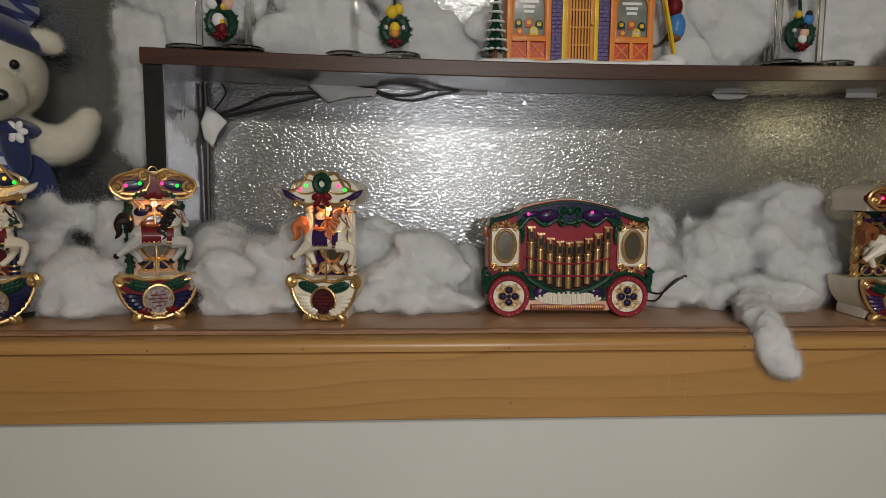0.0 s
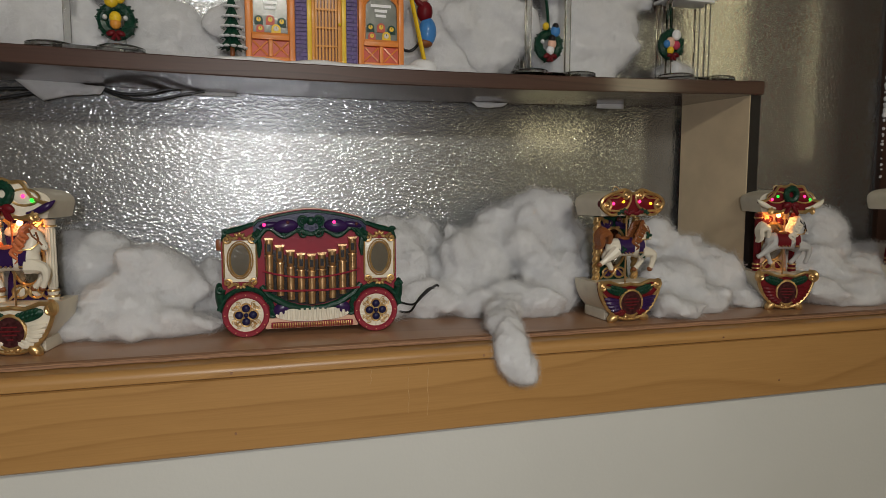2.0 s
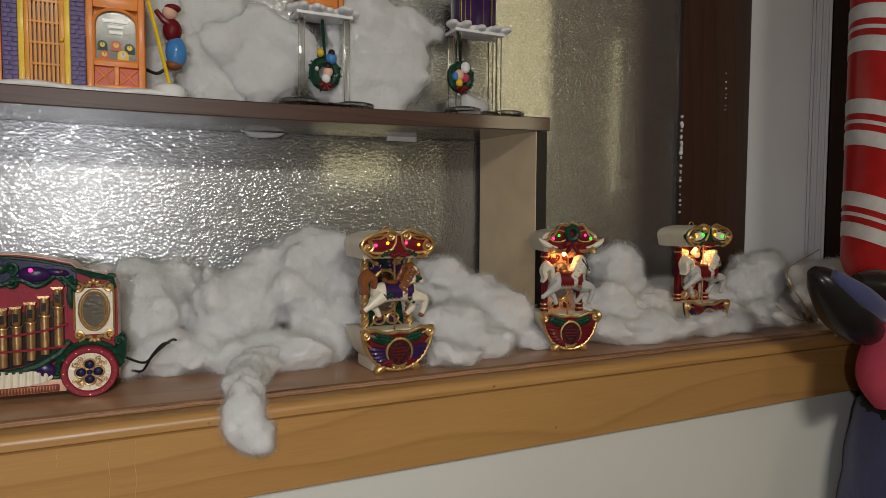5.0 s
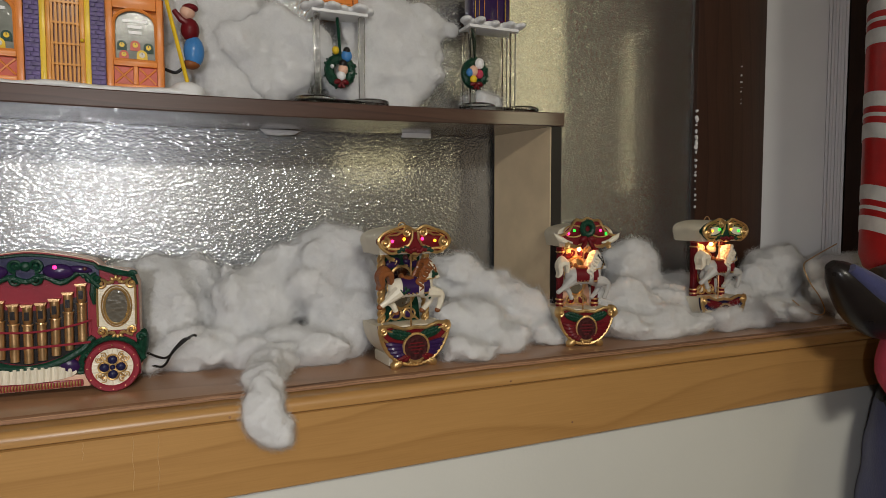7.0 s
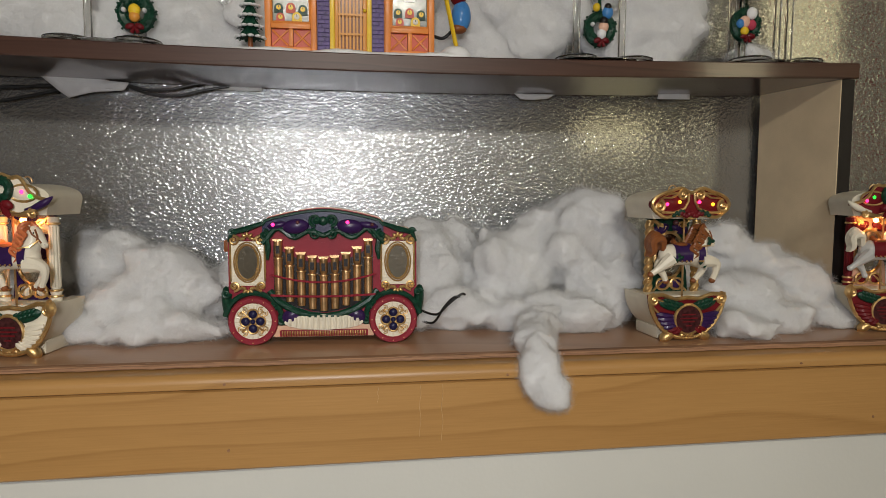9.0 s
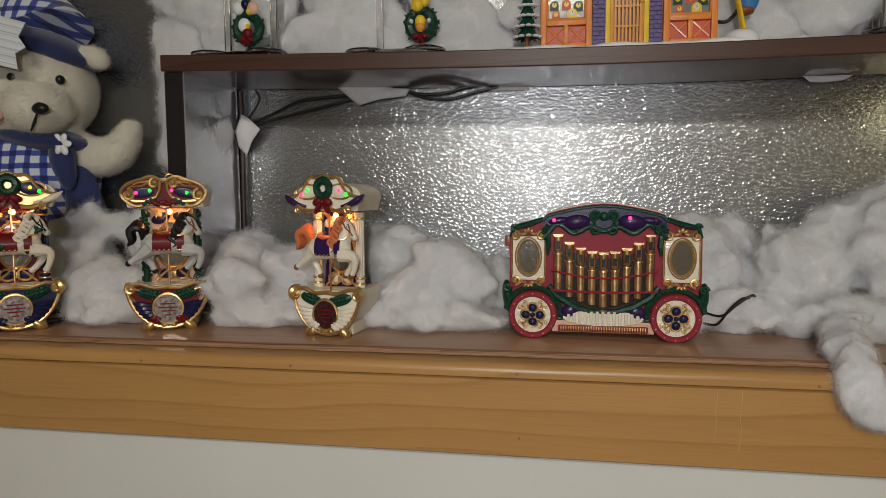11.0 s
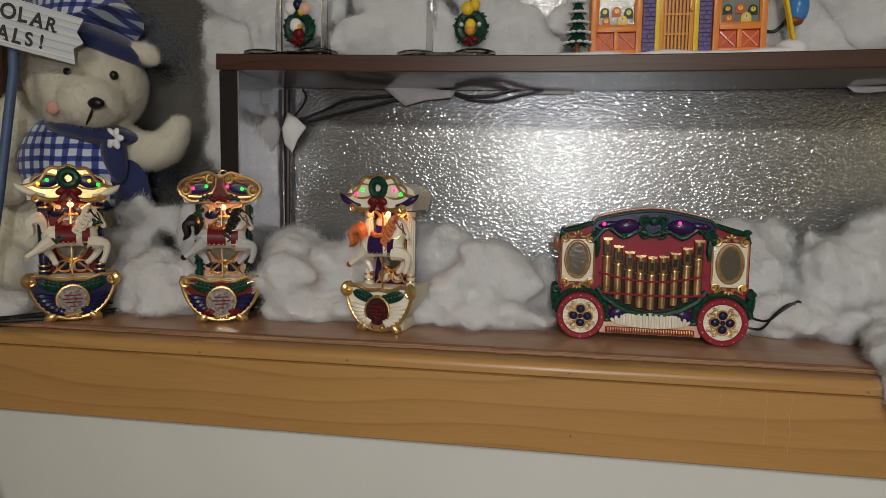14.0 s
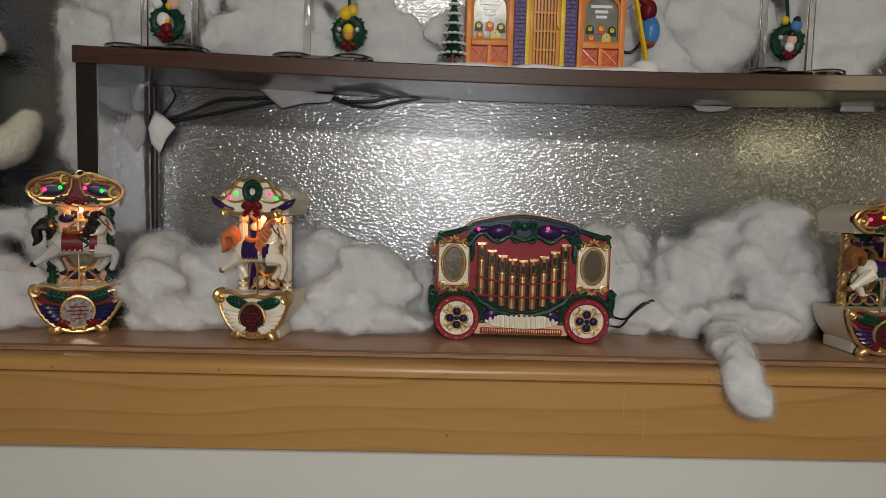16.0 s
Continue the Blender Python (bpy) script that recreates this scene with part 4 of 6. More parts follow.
    for k, (wd, zz) in enumerate(((0.014, 0.0255), (0.018, 0.0220), (0.013, 0.0188), (0.006, 0.0150))):
        box(bm, (-wd / 2, F - 0.0044, zz - 0.0006), (wd / 2, F - 0.0039, zz + 0.0006), 0, 1)
    med = part("medallion", bm, [disc, M_RED], o, "round foil medallion with unreadable lettering")
    bm = bmesh.new()
    ring(bm, 0, 0.0210, 0.0138, 0.0138, F - 0.0030, 0.0016, 0, 32, 7)
    part("rim", bm, M_GOLD, med)
    # stage: back panel with oval mirror, two pillars
    bm = bmesh.new()
    plate(bm, [(x, z) for x, z in ((-0.022, 0.041), (0.022, 0.041), (0.020, 0.062), (0.015, 0.077), (0.020, 0.094), (0.022, 0.114), (-0.022, 0.114), (-0.020, 0.094), (-0.015, 0.077), (-0.020, 0.062))], 0.008, 0.012, 0)
    bp = part("back_panel", bm, back, o)
    bm = bmesh.new()
    plate(bm, oval(0, 0.078, 0.0145, 0.0215), 0.0062, 0.0085, 0)
    part("mirror", bm, M_MIRROR, bp, "small oval mirror")
    bm = bmesh.new()
    ring(bm, 0, 0.078, 0.0155, 0.0225, 0.0062, 0.0016)
    for s in (-1, 1):
        tube(bm, [(s * 0.004, 0.006, 0.100), (s * 0.010, 0.005, 0.106), (s * 0.019, 0.004, 0.113)], [0.0022, 0.0026, 0.0014], 0, 6)
        tube(bm, [(s * 0.003, 0.006, 0.056), (s * 0.010, 0.005, 0.050), (s * 0.018, 0.004, 0.043)], [0.0012, 0.0016, 0.0010], 0, 6)
    box(bm, (-0.0030, 0.003, 0.047), (0.0030, 0.006, 0.052), 0.0006)
    for s in (-1, 1):
        ring(bm, s * 0.0075, 0.0500, 0.0068, 0.0055, 0.0040, 0.0012, 0, 18, 6)
        scroll(bm, s * 0.0110, 0.1065, 0.0040, 0.0048, s, 0, 0.0013)
    part("mirror_frame", bm, M_GOLD, bp)
    for s in (-1, 1):
        for c, r in (((s * 0.0105, 0.0055, 0.1040), (0.0095, 0.0030, 0.0052)), ((s * 0.0075, 0.0060, 0.0500), (0.0060, 0.0020, 0.0048))):
            bm = bmesh.new()
            ell(bm, c, r, 0, 12, (0, s * 18, 0))
            part("drapery", bm, foot2, bp, "painted drapery")
    for s in (-1, 1):
        bm = bmesh.new()
        px, py = s * 0.0250, 0.001
        if pillar_kind == "rope":
            lathe(bm, [(0.0030, 0.042), (0.0030, 0.113)], (px, py, 0), 0, 12)
            for ph in range(3):
                tube(bm, [(px + 0.0029 * math.cos(a), py + 0.0029 * math.sin(a), 0.043 + 0.069 * k / 40) for k, a in [(k, k * 0.52 + ph * 2.094) for k in range(41)]], 0.0017, 0, 6)
        elif pillar_kind == "garland":
            lathe(bm, [(0.0032, 0.042), (0.0032, 0.113)], (px, py, 0), 0, 10)
            rg = random.Random(3)
            for k in range(70):
                a = rg.uniform(0, 6.28)
                ell(bm, (px + 0.0036 * math.cos(a), py + 0.0036 * math.sin(a), 0.044 + 0.067 * k / 70), (0.0018, 0.0018, 0.0013), 0, 6)
        else:
            lathe(bm, [(0.0052, 0.042), (0.0052, 0.046), (0.0044, 0.047), (0.0052, 0.050), (0.0040, 0.053), (0.0038, 0.106), (0.0050, 0.109), (0.0052, 0.113)], (px, py, 0), 0, 16)
            for k in range(10):
                a = 2 * math.pi * k / 10
                tube(bm, [(px + 0.0039 * math.cos(a), py + 0.0039 * math.sin(a), z) for z in (0.054, 0.105)], 0.0008, 0, 5)
        pl = part("pillar", bm, pillar, o)
        if pillar_kind == "fluted":
            for z in (0.0465, 0.0515, 0.1075):
                bm = bmesh.new()
                tube(bm, [(px + 0.0050 * math.cos(a), py + 0.0050 * math.sin(a), z) for a in [2 * math.pi * k / 16 for k in range(16)]], 0.0010, 0, 6, closed=True)
                part("band", bm, M_GOLD, pl)
    bm = bmesh.new()
    tube(bm, [(0, -0.018, 0.040), (0, -0.018, 0.116)], 0.0010, 0, 8)
    part("pole", bm, M_BRASS, o, "thin brass pole")
    h = new("horse", horse_mesh(body, mane, cloth, saddle, hoof))
    h.parent = o
    h.location = (0.0, -0.0185, 0.0800)
    h.scale = (1.05, 1.05, 1.05)
    tagged(h, "small painted galloping horse")
    if holly:
        bm = bmesh.new()
        for x, z in ((-0.014, 0.076), (-0.009, 0.079), (0.014, 0.076), (0.018, 0.073), (0.022, 0.094)):
            for k in range(3):
                ell(bm, (x + 0.002 * math.cos(k * 2.1), -0.0275, z + 0.002 * math.sin(k * 2.1)), (0.0028, 0.0012, 0.0018), 0, 7, (0, k * 60, 0))
        part("holly_garland", bm, holly, o)
    # canopy
    bm = bmesh.new()
    cap = [(-0.0350, 0.1150), (0.0350, 0.1150)] + [(0.0385 * math.cos(a), 0.1275 + (0.0145 if style == "scroll" else 0.0130) * math.sin(a) ** 0.7) for a in [math.pi * k / 18 for k in range(19)]]
    plate(bm, cap, F + 0.004, 0.026, 0)
    plate(bm, inset(cap, 0.94), 0.0255, 0.0300, 0)
    part("canopy_body", bm, M_CREAM, o, "cream plastic canopy")
    out = crest(0.0405 if style == "wreath" else 0.0390, 0.1135, 0.1465 if style == "wreath" else 0.1440, style)
    bm = bmesh.new()
    plate(bm, out, F - 0.001, F + 0.006, 0)
    cp = part("canopy_shield", bm, panel, o, "painted scalloped shield")
    bm = bmesh.new()
    tube(bm, [(x, F - 0.0014, z) for x, z in out], 0.0017, 0, 6, closed=True)
    for s in (-1, 1):
        if style == "wreath":
            ring(bm, s * 0.0185, 0.1325, 0.0128, 0.0066, F - 0.0014, 0.0010, 0, 24, 5)
            tube(bm, [(s * 0.006, F - 0.0030, 0.1160), (s * 0.018, F - 0.0046, 0.1155), (s * 0.028, F - 0.0046, 0.1185), (s * 0.036, F - 0.0036, 0.1235)], [0.0012, 0.0020, 0.0020, 0.0012], 0, 6)
            scroll(bm, s * 0.0285, 0.1165, F - 0.0050, 0.0038, s, math.pi / 2, 0.0015)
        else:
            scroll(bm, s * 0.0325, 0.1265, F - 0.0020, 0.0058, s, math.pi / 2, 0.0019)
            scroll(bm, s * 0.0085, 0.1372, F - 0.0020, 0.0048, -s, math.pi / 2, 0.0016)
            tube(bm, [(s * 0.0030, F - 0.0020, 0.1385), (s * 0.0036, F - 0.0022, 0.1310), (s * 0.0070, F - 0.0020, 0.1245), (s * 0.018, F - 0.0020, 0.1205), (s * 0.030, F - 0.0018, 0.1212)], 0.0014, 0, 6)
            tube(bm, [(s * 0.0130, F - 0.0018, 0.1390), (s * 0.023, F - 0.0018, 0.1378), (s * 0.0310, F - 0.0018, 0.1340), (s * 0.0200, F - 0.0018, 0.1345), (s * 0.0130, F - 0.0018, 0.1380)], 0.0011, 0, 6)
    part("canopy_trim", bm, M_GOLD, cp, "raised gold scrollwork")
    for s in (-1, 1):
        bm = bmesh.new()
        if style == "wreath":
            ell(bm, (s * 0.0185, F - 0.0008, 0.1325), (0.0122, 0.0014, 0.0062), 0, 16, (0, s * 14, 0))
        else:
            ell(bm, (s * 0.0200, F - 0.0008, 0.1285), (0.0120, 0.0009, 0.0052), 0, 16, (0, s * 8, 0))
        part("oval_panel", bm, wing, cp, "domed oval panel")
        if tip:
            bm = bmesh.new()
            stem(bm, [(s * 0.020, F - 0.0024, 0.1195), (s * 0.028, F - 0.0034, 0.1205), (s * 0.0355, F - 0.0034, 0.1235), (s * 0.0410, F - 0.0026, 0.1265), (s * 0.0450, F - 0.0010, 0.1300)], [0.0010, 0.0024, 0.0032, 0.0026, 0.0005], 0, 10)
            part("curled_end", bm, tip, cp, "curled painted canopy end")
    if style == "wreath":
        bm = bmesh.new()
        rg = random.Random(9)
        ring(bm, 0, 0.1355, 0.0070, 0.0070, F - 0.0030, 0.0038, 0, 24, 8)
        for k in range(90):
            a = rg.uniform(0, 6.28)
            q = 0.0070 + rg.uniform(-0.0032, 0.0034)
            ell(bm, (q * math.cos(a), F - 0.0054 + abs(q - 0.0068) * 0.7, 0.1355 + q * math.sin(a)), 0.0011, 0, 6)
        part("wreath", bm, M_GREEN, cp, "glittering green wreath")
        bm = bmesh.new()
        for s in (-1, 1):
            ell(bm, (s * 0.0056, F - 0.0046, 0.1235), (0.0060, 0.0026, 0.0038), 0, 10, (0, s * 18, 0))
            tube(bm, [(s * 0.001, F - 0.0046, 0.1230), (s * 0.005, F - 0.0050, 0.1175), (s * 0.0085, F - 0.0046, 0.1135)], [0.0016, 0.0032, 0.0018], 0, 6)
        ell(bm, (0, F - 0.0056, 0.1235), 0.0024, 0, 8)
        part("bow", bm, M_RED, cp, "dark red bow")
    else:
        bm = bmesh.new()
        for k in range(9):
            ell(bm, ((k - 4) * 0.0026, F - 0.0030, 0.1190 + 0.0012 * math.cos(k * 1.7)), (0.0024, 0.0018, 0.0024), 0, 7)
        part("garland", bm, M_RED, cp, "dark red garland")
        bm = bmesh.new()
        for s in (-1, 1):
            for k in range(5):
                ell(bm, (s * (0.009 + 0.0022 * k), F - 0.0030, 0.1215 - 0.0008 * k + 0.0012 * (k % 2)), (0.0024, 0.0014, 0.0018), 0, 7, (0, 40 * k, 0))
        part("leaf_spray", bm, M_GREEN, cp)
    for (x, z), c in zip((((-0.0255, 0.1300), (-0.0180, 0.1335), (0.0180, 0.1335), (0.0255, 0.1300)) if style == "wreath" else ((-0.0250, 0.1285), (-0.0125, 0.1305), (0.0075, 0.1305), (0.0215, 0.1285))), leds):
        bm = bmesh.new()
        ell(bm, (x, F - 0.0028, z), (0.0017, 0.0013, 0.0017), 0, 10)
        part("light_bulb", bm, M_LEDS[c], cp, "tiny coloured light")
    bm = bmesh.new()
    tube(bm, [(0.0045 * math.cos(a), 0.004, 0.1415 + 0.0050 * math.sin(a)) for a in [math.pi * k / 10 for k in range(11)]], 0.0007, 0, 6)
    part("hanging_loop", bm, M_BRASS, o, "brass hanging loop")
    bm = bmesh.new()
    ell(bm, (0, -0.004, 0.1105), (0.0030, 0.0030, 0.0026), 0, 8)
    part("stage_bulb", bm, M_BULB if lit else M_LEDS["o"], o, "small warm bulb under the canopy")
    if lit:
        lamp_in("stage_bulb_light", m @ Vector((0, -0.0105, 0.1085)), 0.019)
    return o


def at(x, y, turn, z=None):
    return pose(x, y, TOPZ if z is None else z, 0, 0, turn)


ornament(at(-0.386, 0.598, 38) @ Matrix.Diagonal((0.94, 0.95, 0.99, 1)), "carousel horse ornament with navy pillars and green wreath", "wreath", M_IVORY, M_IVORY, M_RED, M_RED, M_IVORY, M_NAVY, "fluted", M_RED, M_NAVY, M_NAVY, M_GREEN, M_GOLD, M_NAVY, M_DISC2, "ygyg", True, M_GREEN, M_IVORY)
ornament(at(-0.2430, 0.627, 22) @ Matrix.Diagonal((0.92, 0.95, 0.985, 1)), "carousel horse ornament with green garland pillars and gold scrolls", "scroll", M_GREYH, M_HBLACK, M_RED, M_BROWN, M_HBLACK, M_GREEN, "garland", M_PEACH, M_RED, M_NAVY, M_GREEN, M_RED, M_NAVY, M_DISC2, "rgrg", True)
ornament(at(-0.0745, 0.6185, -8) @ Matrix.Diagonal((0.83, 0.92, 0.955, 1)), "carousel horse ornament with cream columns and copper mane", "wreath", M_IVORY, M_ORANGE, M_PURPLE, M_ORANGE, M_BROWN, M_IVORY, "fluted", M_PURPLE, M_IVORY, M_IVORY, M_GREEN, M_IVORY, M_IVORY, M_DISC, "rgrg", True, None, M_PURPLE)
ornament(at(0.4700, 0.609, 3) @ Matrix.Diagonal((0.93, 0.93, 0.93, 1)), "unlit carousel horse ornament with gold rope pillars", "scroll", M_IVORY, M_BROWN, M_PURPLE, M_BROWN, M_BROWN, M_GOLD, "rope", M_GREEN, M_RED, M_PURPLE, M_GREEN, M_RED, M_RED, M_DISC, "ryry", False, M_GREEN)
ornament(at(0.6810, 0.618, -15) @ Matrix.Diagonal((0.82, 0.92, 0.945, 1)), "carousel horse ornament with red columns and green wreath", "wreath", M_GREYH, M_IVORY, M_RED, M_BROWN, M_GREYH, M_RED, "fluted", M_PEACH, M_RED, M_RED, M_GREEN, M_RED, M_RED, M_DISC, "rgrg", True, None, M_IVORY)
ornament(at(0.885, 0.625, -2) @ Matrix.Diagonal((0.9, 0.95, 0.955, 1)), "carousel horse ornament half sunk in cotton batting", "scroll", M_GREYH, M_IVORY, M_RED, M_BROWN, M_GREYH, M_RED, "fluted", M_RED, M_NAVY, M_IVORY, M_RED, M_GREEN, M_IVORY, M_DISC, "ygyg", True)


# ---- the toy band organ ----
def organ(m):
    o = thing("toy_band_organ", "red and green toy band organ wagon with brass pipes", "toy organ", m)
    W, H, D = 0.079, 0.116, 0.034
    F = 0.0

    def roof_z(x):
        a = abs(x) / W
        if a < 0.60:
            return 0.116 - 0.0085 * (a / 0.6) ** 1.6
        if a < 0.66:
            return 0.1075 - 0.0065 * (a - 0.60) / 0.06
        return 0.1010 - 0.004 * ((a - 0.66) / 0.34) - 0.010 * max(0, (a - 0.93) / 0.07) ** 2

    def roof(n=48, w=W, lift=0.0):
        return [(w * (-1 + 2 * k / n), roof_z(W * (-1 + 2 * k / n)) + lift) for k in range(n + 1)]

    bm = bmesh.new()
    plate(bm, [(-W, 0.014)] + roof() + [(W, 0.014)], F + 0.004, F + D, 0)
    part("case", bm, M_PEACH, o, "pink plastic case")
    bm = bmesh.new()
    plate(bm, [(-W, 0.012)] + roof(w=W * 0.995, lift=-0.0006) + [(W, 0.012)], F, F + 0.0045, 0)
    front = part("front_panel", bm, M_PINKRED, o, "dark red front panel")
    bm = bmesh.new()
    box(bm, (-0.042, F - 0.0030, 0.006), (0.042, F + 0.012, 0.016), 0.001)
    part("chassis", bm, M_PEACH, o, "pink chassis beam")
    # green scrolled cornice and lower swag
    bm = bmesh.new()
    up = [(0.0505 * (-1 + 2 * k / 30), roof_z(0.0505 * (-1 + 2 * k / 30)) - 0.0020) for k in range(31)]
    low = []
    for k in range(30, -1, -1):
        u = -1 + 2 * k / 30
        low.append((0.0505 * u, 0.0935 - 0.0030 * math.cos(u * 4 * math.pi) + 0.0015 * math.cos(u * 9) - 0.020 * max(0, abs(u) - 0.82)))
    plate(bm, up + low, F - 0.0022, F + 0.002, 1)
    tube(bm, [(x, F - 0.0026, z + 0.0004) for x, z in low], 0.0022, 0, 7)
    tube(bm, [(x, F - 0.0024, z - 0.0006) for x, z in up], 0.0013, 0, 6)
    for k in range(26):
        u = random.Random(k).uniform(-1, 1)
        ell(bm, (0.046 * u, F - 0.0036, 0.0945 - 0.0030 * math.cos(u * 4 * math.pi) + 0.0015 * math.cos(u * 9)), (0.0024, 0.0014, 0.0016), 0, 6, (0, 60 * u, 0))
    for s in (-1, 1):
        scroll(bm, s * 0.0065, 0.105, F - 0.0035, 0.0052, s, -math.pi / 2, 0.0016)
        scroll(bm, s * 0.0065, 0.0935, F - 0.0035, 0.0045, -s, math.pi / 2, 0.0014)
        scroll(bm, s * 0.0485, 0.0925, F - 0.0030, 0.0045, s, math.pi / 2, 0.0016)
        tube(bm, [(s * 0.0465, F - 0.0022, 0.0900), (s * 0.0455, F - 0.0026, 0.0810), (s * 0.0462, F - 0.0022, 0.0720)], [0.0022, 0.0026, 0.0010], 0, 6)
        tube(bm, [(s * 0.050, F - 0.002, roof_z(0.050) - 0.0015), (s * 0.062, F - 0.002, roof_z(0.062) - 0.0015), (s * 0.0750, F - 0.001, roof_z(0.075) - 0.0020), (s * 0.0782, F - 0.001, 0.0870)], [0.0018, 0.0026, 0.0024, 0.0010], 0, 6)
        scroll(bm, s * 0.0745, 0.0955, F - 0.0020, 0.0030, s, 0, 0.0014)
    ell(bm, (0, F - 0.0036, 0.1045), (0.0040, 0.0022, 0.0040), 0, 10)
    part("cornice", bm, [M_GREEN, M_NAVY], front, "navy cornice with glittering green scrolls")
    for s in (-1, 1):
        bm = bmesh.new()
        ell(bm, (s * 0.0225, F - 0.0042, 0.1000), (0.0110, 0.0042, 0.0062), 0, 16, (0, s * 6, 0))
        ell(bm, (s * 0.0375, F - 0.0034, 0.1010), (0.0085, 0.0028, 0.0030), 0, 12, (0, s * 10, 0))
        part("teardrop_boss", bm, M_PURPLE, front, "glossy purple teardrop boss")
        for x, z, c in ((s * 0.0205, 0.1035, "r" if s > 0 else "o"), (s * 0.0410, 0.1015, "o" if s > 0 else "r")):
            bm = bmesh.new()
            ell(bm, (x, F - 0.0078 if abs(x) < 0.03 else F - 0.0060, z), 0.0016, 0, 10)
            part("light_bulb", bm, M_LEDS[c], front, "tiny coloured light")
    # pipe bay
    bm = bmesh.new()
    plate(bm, [(-0.0435, 0.040), (0.0435, 0.040), (0.0435, 0.088), (0.030, 0.092), (0, 0.086), (-0.030, 0.092), (-0.0435, 0.088)], F - 0.0006, F + 0.001, 0)
    part("pipe_bay", bm, M_PINKRED, front, "recessed red pipe bay")
    # Black plate painting in the shade of the gaps between the pipes.
    bm = bmesh.new()
    plate(bm, [(0.0415 * u, 0.0265 + 0.0125 * abs(u) ** 1.5) for u in [-1 + k / 10 for k in range(21)]] + [(0.0415 * u, 0.0690 + 0.0150 * u * u) for u in [1 - k / 10 for k in range(21)]], F - 0.0012, F - 0.0004, 0)
    part("pipe_gap_shade", bm, M_HBLACK, front, "black plate for the shade between pipes")
    for k in range(9):
        x = (k - 4) * 0.00935
        top = 0.0735 + 0.0150 * ((k - 4) / 4.0) ** 2
        bot = 0.0285 + 0.0125 * abs((k - 4) / 4.0) ** 1.5
        bm = bmesh.new()
        lathe(bm, [(0.0034, bot), (0.0035, top - 0.016), (0.0035, top - 0.0155)], (x, F - 0.0024, 0), 0, 12)
        lathe(bm, [(0.0035, top - 0.0155), (0.0026, top - 0.0140), (0.0034, top - 0.0125), (0.0036, top - 0.001), (0.0036, top)], (x, F - 0.0024, 0), 0, 12)
        plate(bm, [(x - 0.0034, top - 0.0008), (x + 0.0034, top - 0.0008), (x + 0.0044, top + 0.0012), (x - 0.0044, top + 0.0012)], F - 0.0058, F - 0.0008)
        tube(bm, [(x + 0.0038 * math.cos(a), F - 0.0024 + 0.0038 * math.sin(a), top - 0.0150) for a in [2 * math.pi * j / 12 for j in range(12)]], 0.0007, 0, 5, closed=True)
        pipe = part("organ_pipe", bm, M_BRASS, o, "brass organ pipe")
        bm = bmesh.new()
        box(bm, (x - 0.0016, F - 0.0063, top - 0.0110), (x + 0.0016, F - 0.0054, top - 0.0045))
        part("pipe_mouth", bm, M_HBLACK, pipe)
    for za, zb, r in ((0.0600, 0.0530, 0.0009), (0.0425, 0.0410, 0.0010)):
        bm = bmesh.new()
        tube(bm, [(0.0435 * u, F - 0.0064, zb + (za - zb) * u * u) for u in [-1 + 2 * k / 20 for k in range(21)]], r, 0, 6)
        part("pipe_rail", bm, M_PINKRED, o, "red rail across the pipes")
    # side panels with mirrors
    for s in (-1, 1):
        cx = s * 0.0625
        bm = bmesh.new()
        box(bm, (cx - 0.0140, F - 0.0020, 0.0500), (cx + 0.0140, F + 0.001, 0.0875), 0.0008)
        sp = part("side_panel", bm, M_IVORY, o, "ribbed ivory side panel")
        for k in range(15):
            part("rib", box(bmesh.new(), (cx - 0.0130, F - 0.0026, 0.0515 + 0.0024 * k), (cx + 0.0130, F - 0.0019, 0.0527 + 0.0024 * k)), M_IVORY, sp)
        bm = bmesh.new()
        plate(bm, oval(cx, 0.0700, 0.0084, 0.0140), F - 0.0034, F - 0.0022)
        part("mirror", bm, M_MIRROR, sp, "oval mirror")
        bm = bmesh.new()
        ring(bm, cx, 0.0700, 0.0090, 0.0147, F - 0.0034, 0.0011)
        ring(bm, cx, 0.0700, 0.0110, 0.0168, F - 0.0028, 0.0007)
        for zz, sg in ((0.0895, 1), (0.0485, -1)):
            for q in (-1, 1):
                scroll(bm, cx + q * 0.0112, zz - sg * 0.0012, F - 0.0030, 0.0042, q * sg, sg * math.pi / 2, 0.0012)
                tube(bm, [(cx + q * 0.0085, F - 0.0030, zz + sg * 0.0020), (cx + q * 0.0050, F - 0.0034, zz - sg * 0.0005), (cx + q * 0.0020, F - 0.0034, zz + sg * 0.0010)], 0.0011, 0, 6)
            for j in range(5):
                a = sg * math.pi / 2 + (j - 2) * 0.75
                ell(bm, (cx + 0.0038 * math.cos(a), F - 0.0032, zz + 0.0038 * math.sin(a)), (0.0024, 0.0012, 0.0014), 0, 8, (0, -math.degrees(a), 0))
        for q in (-1, 1):
            tube(bm, [(cx + q * 0.0140, F - 0.0022, z) for z in (0.0540, 0.0860)], 0.0009, 0, 6)
        part("gold_frame", bm, M_GOLD, sp, "gold scrolled mirror frame")
        # wheels
        wx, wz = s * 0.0585, 0.0205
        w = new("wheel")
        w.parent = o
        w.location = (wx, F, wz)
        bm = bmesh.new()
        lathe(bm, [(0.0150, -0.0050), (0.0166, -0.0066), (0.0196, -0.0066), (0.0206, -0.0050), (0.0206, 0.006), (0.0150, 0.006)], (0, 0, 0), 0, 36, "y")
        part("tyre", bm, M_PINKRED, w, "dark red wheel rim")
        bm = bmesh.new()
        lathe(bm, [(0.0155, -0.0052), (0.0155, 0.002)], (0, 0, 0), 0, 32, "y")
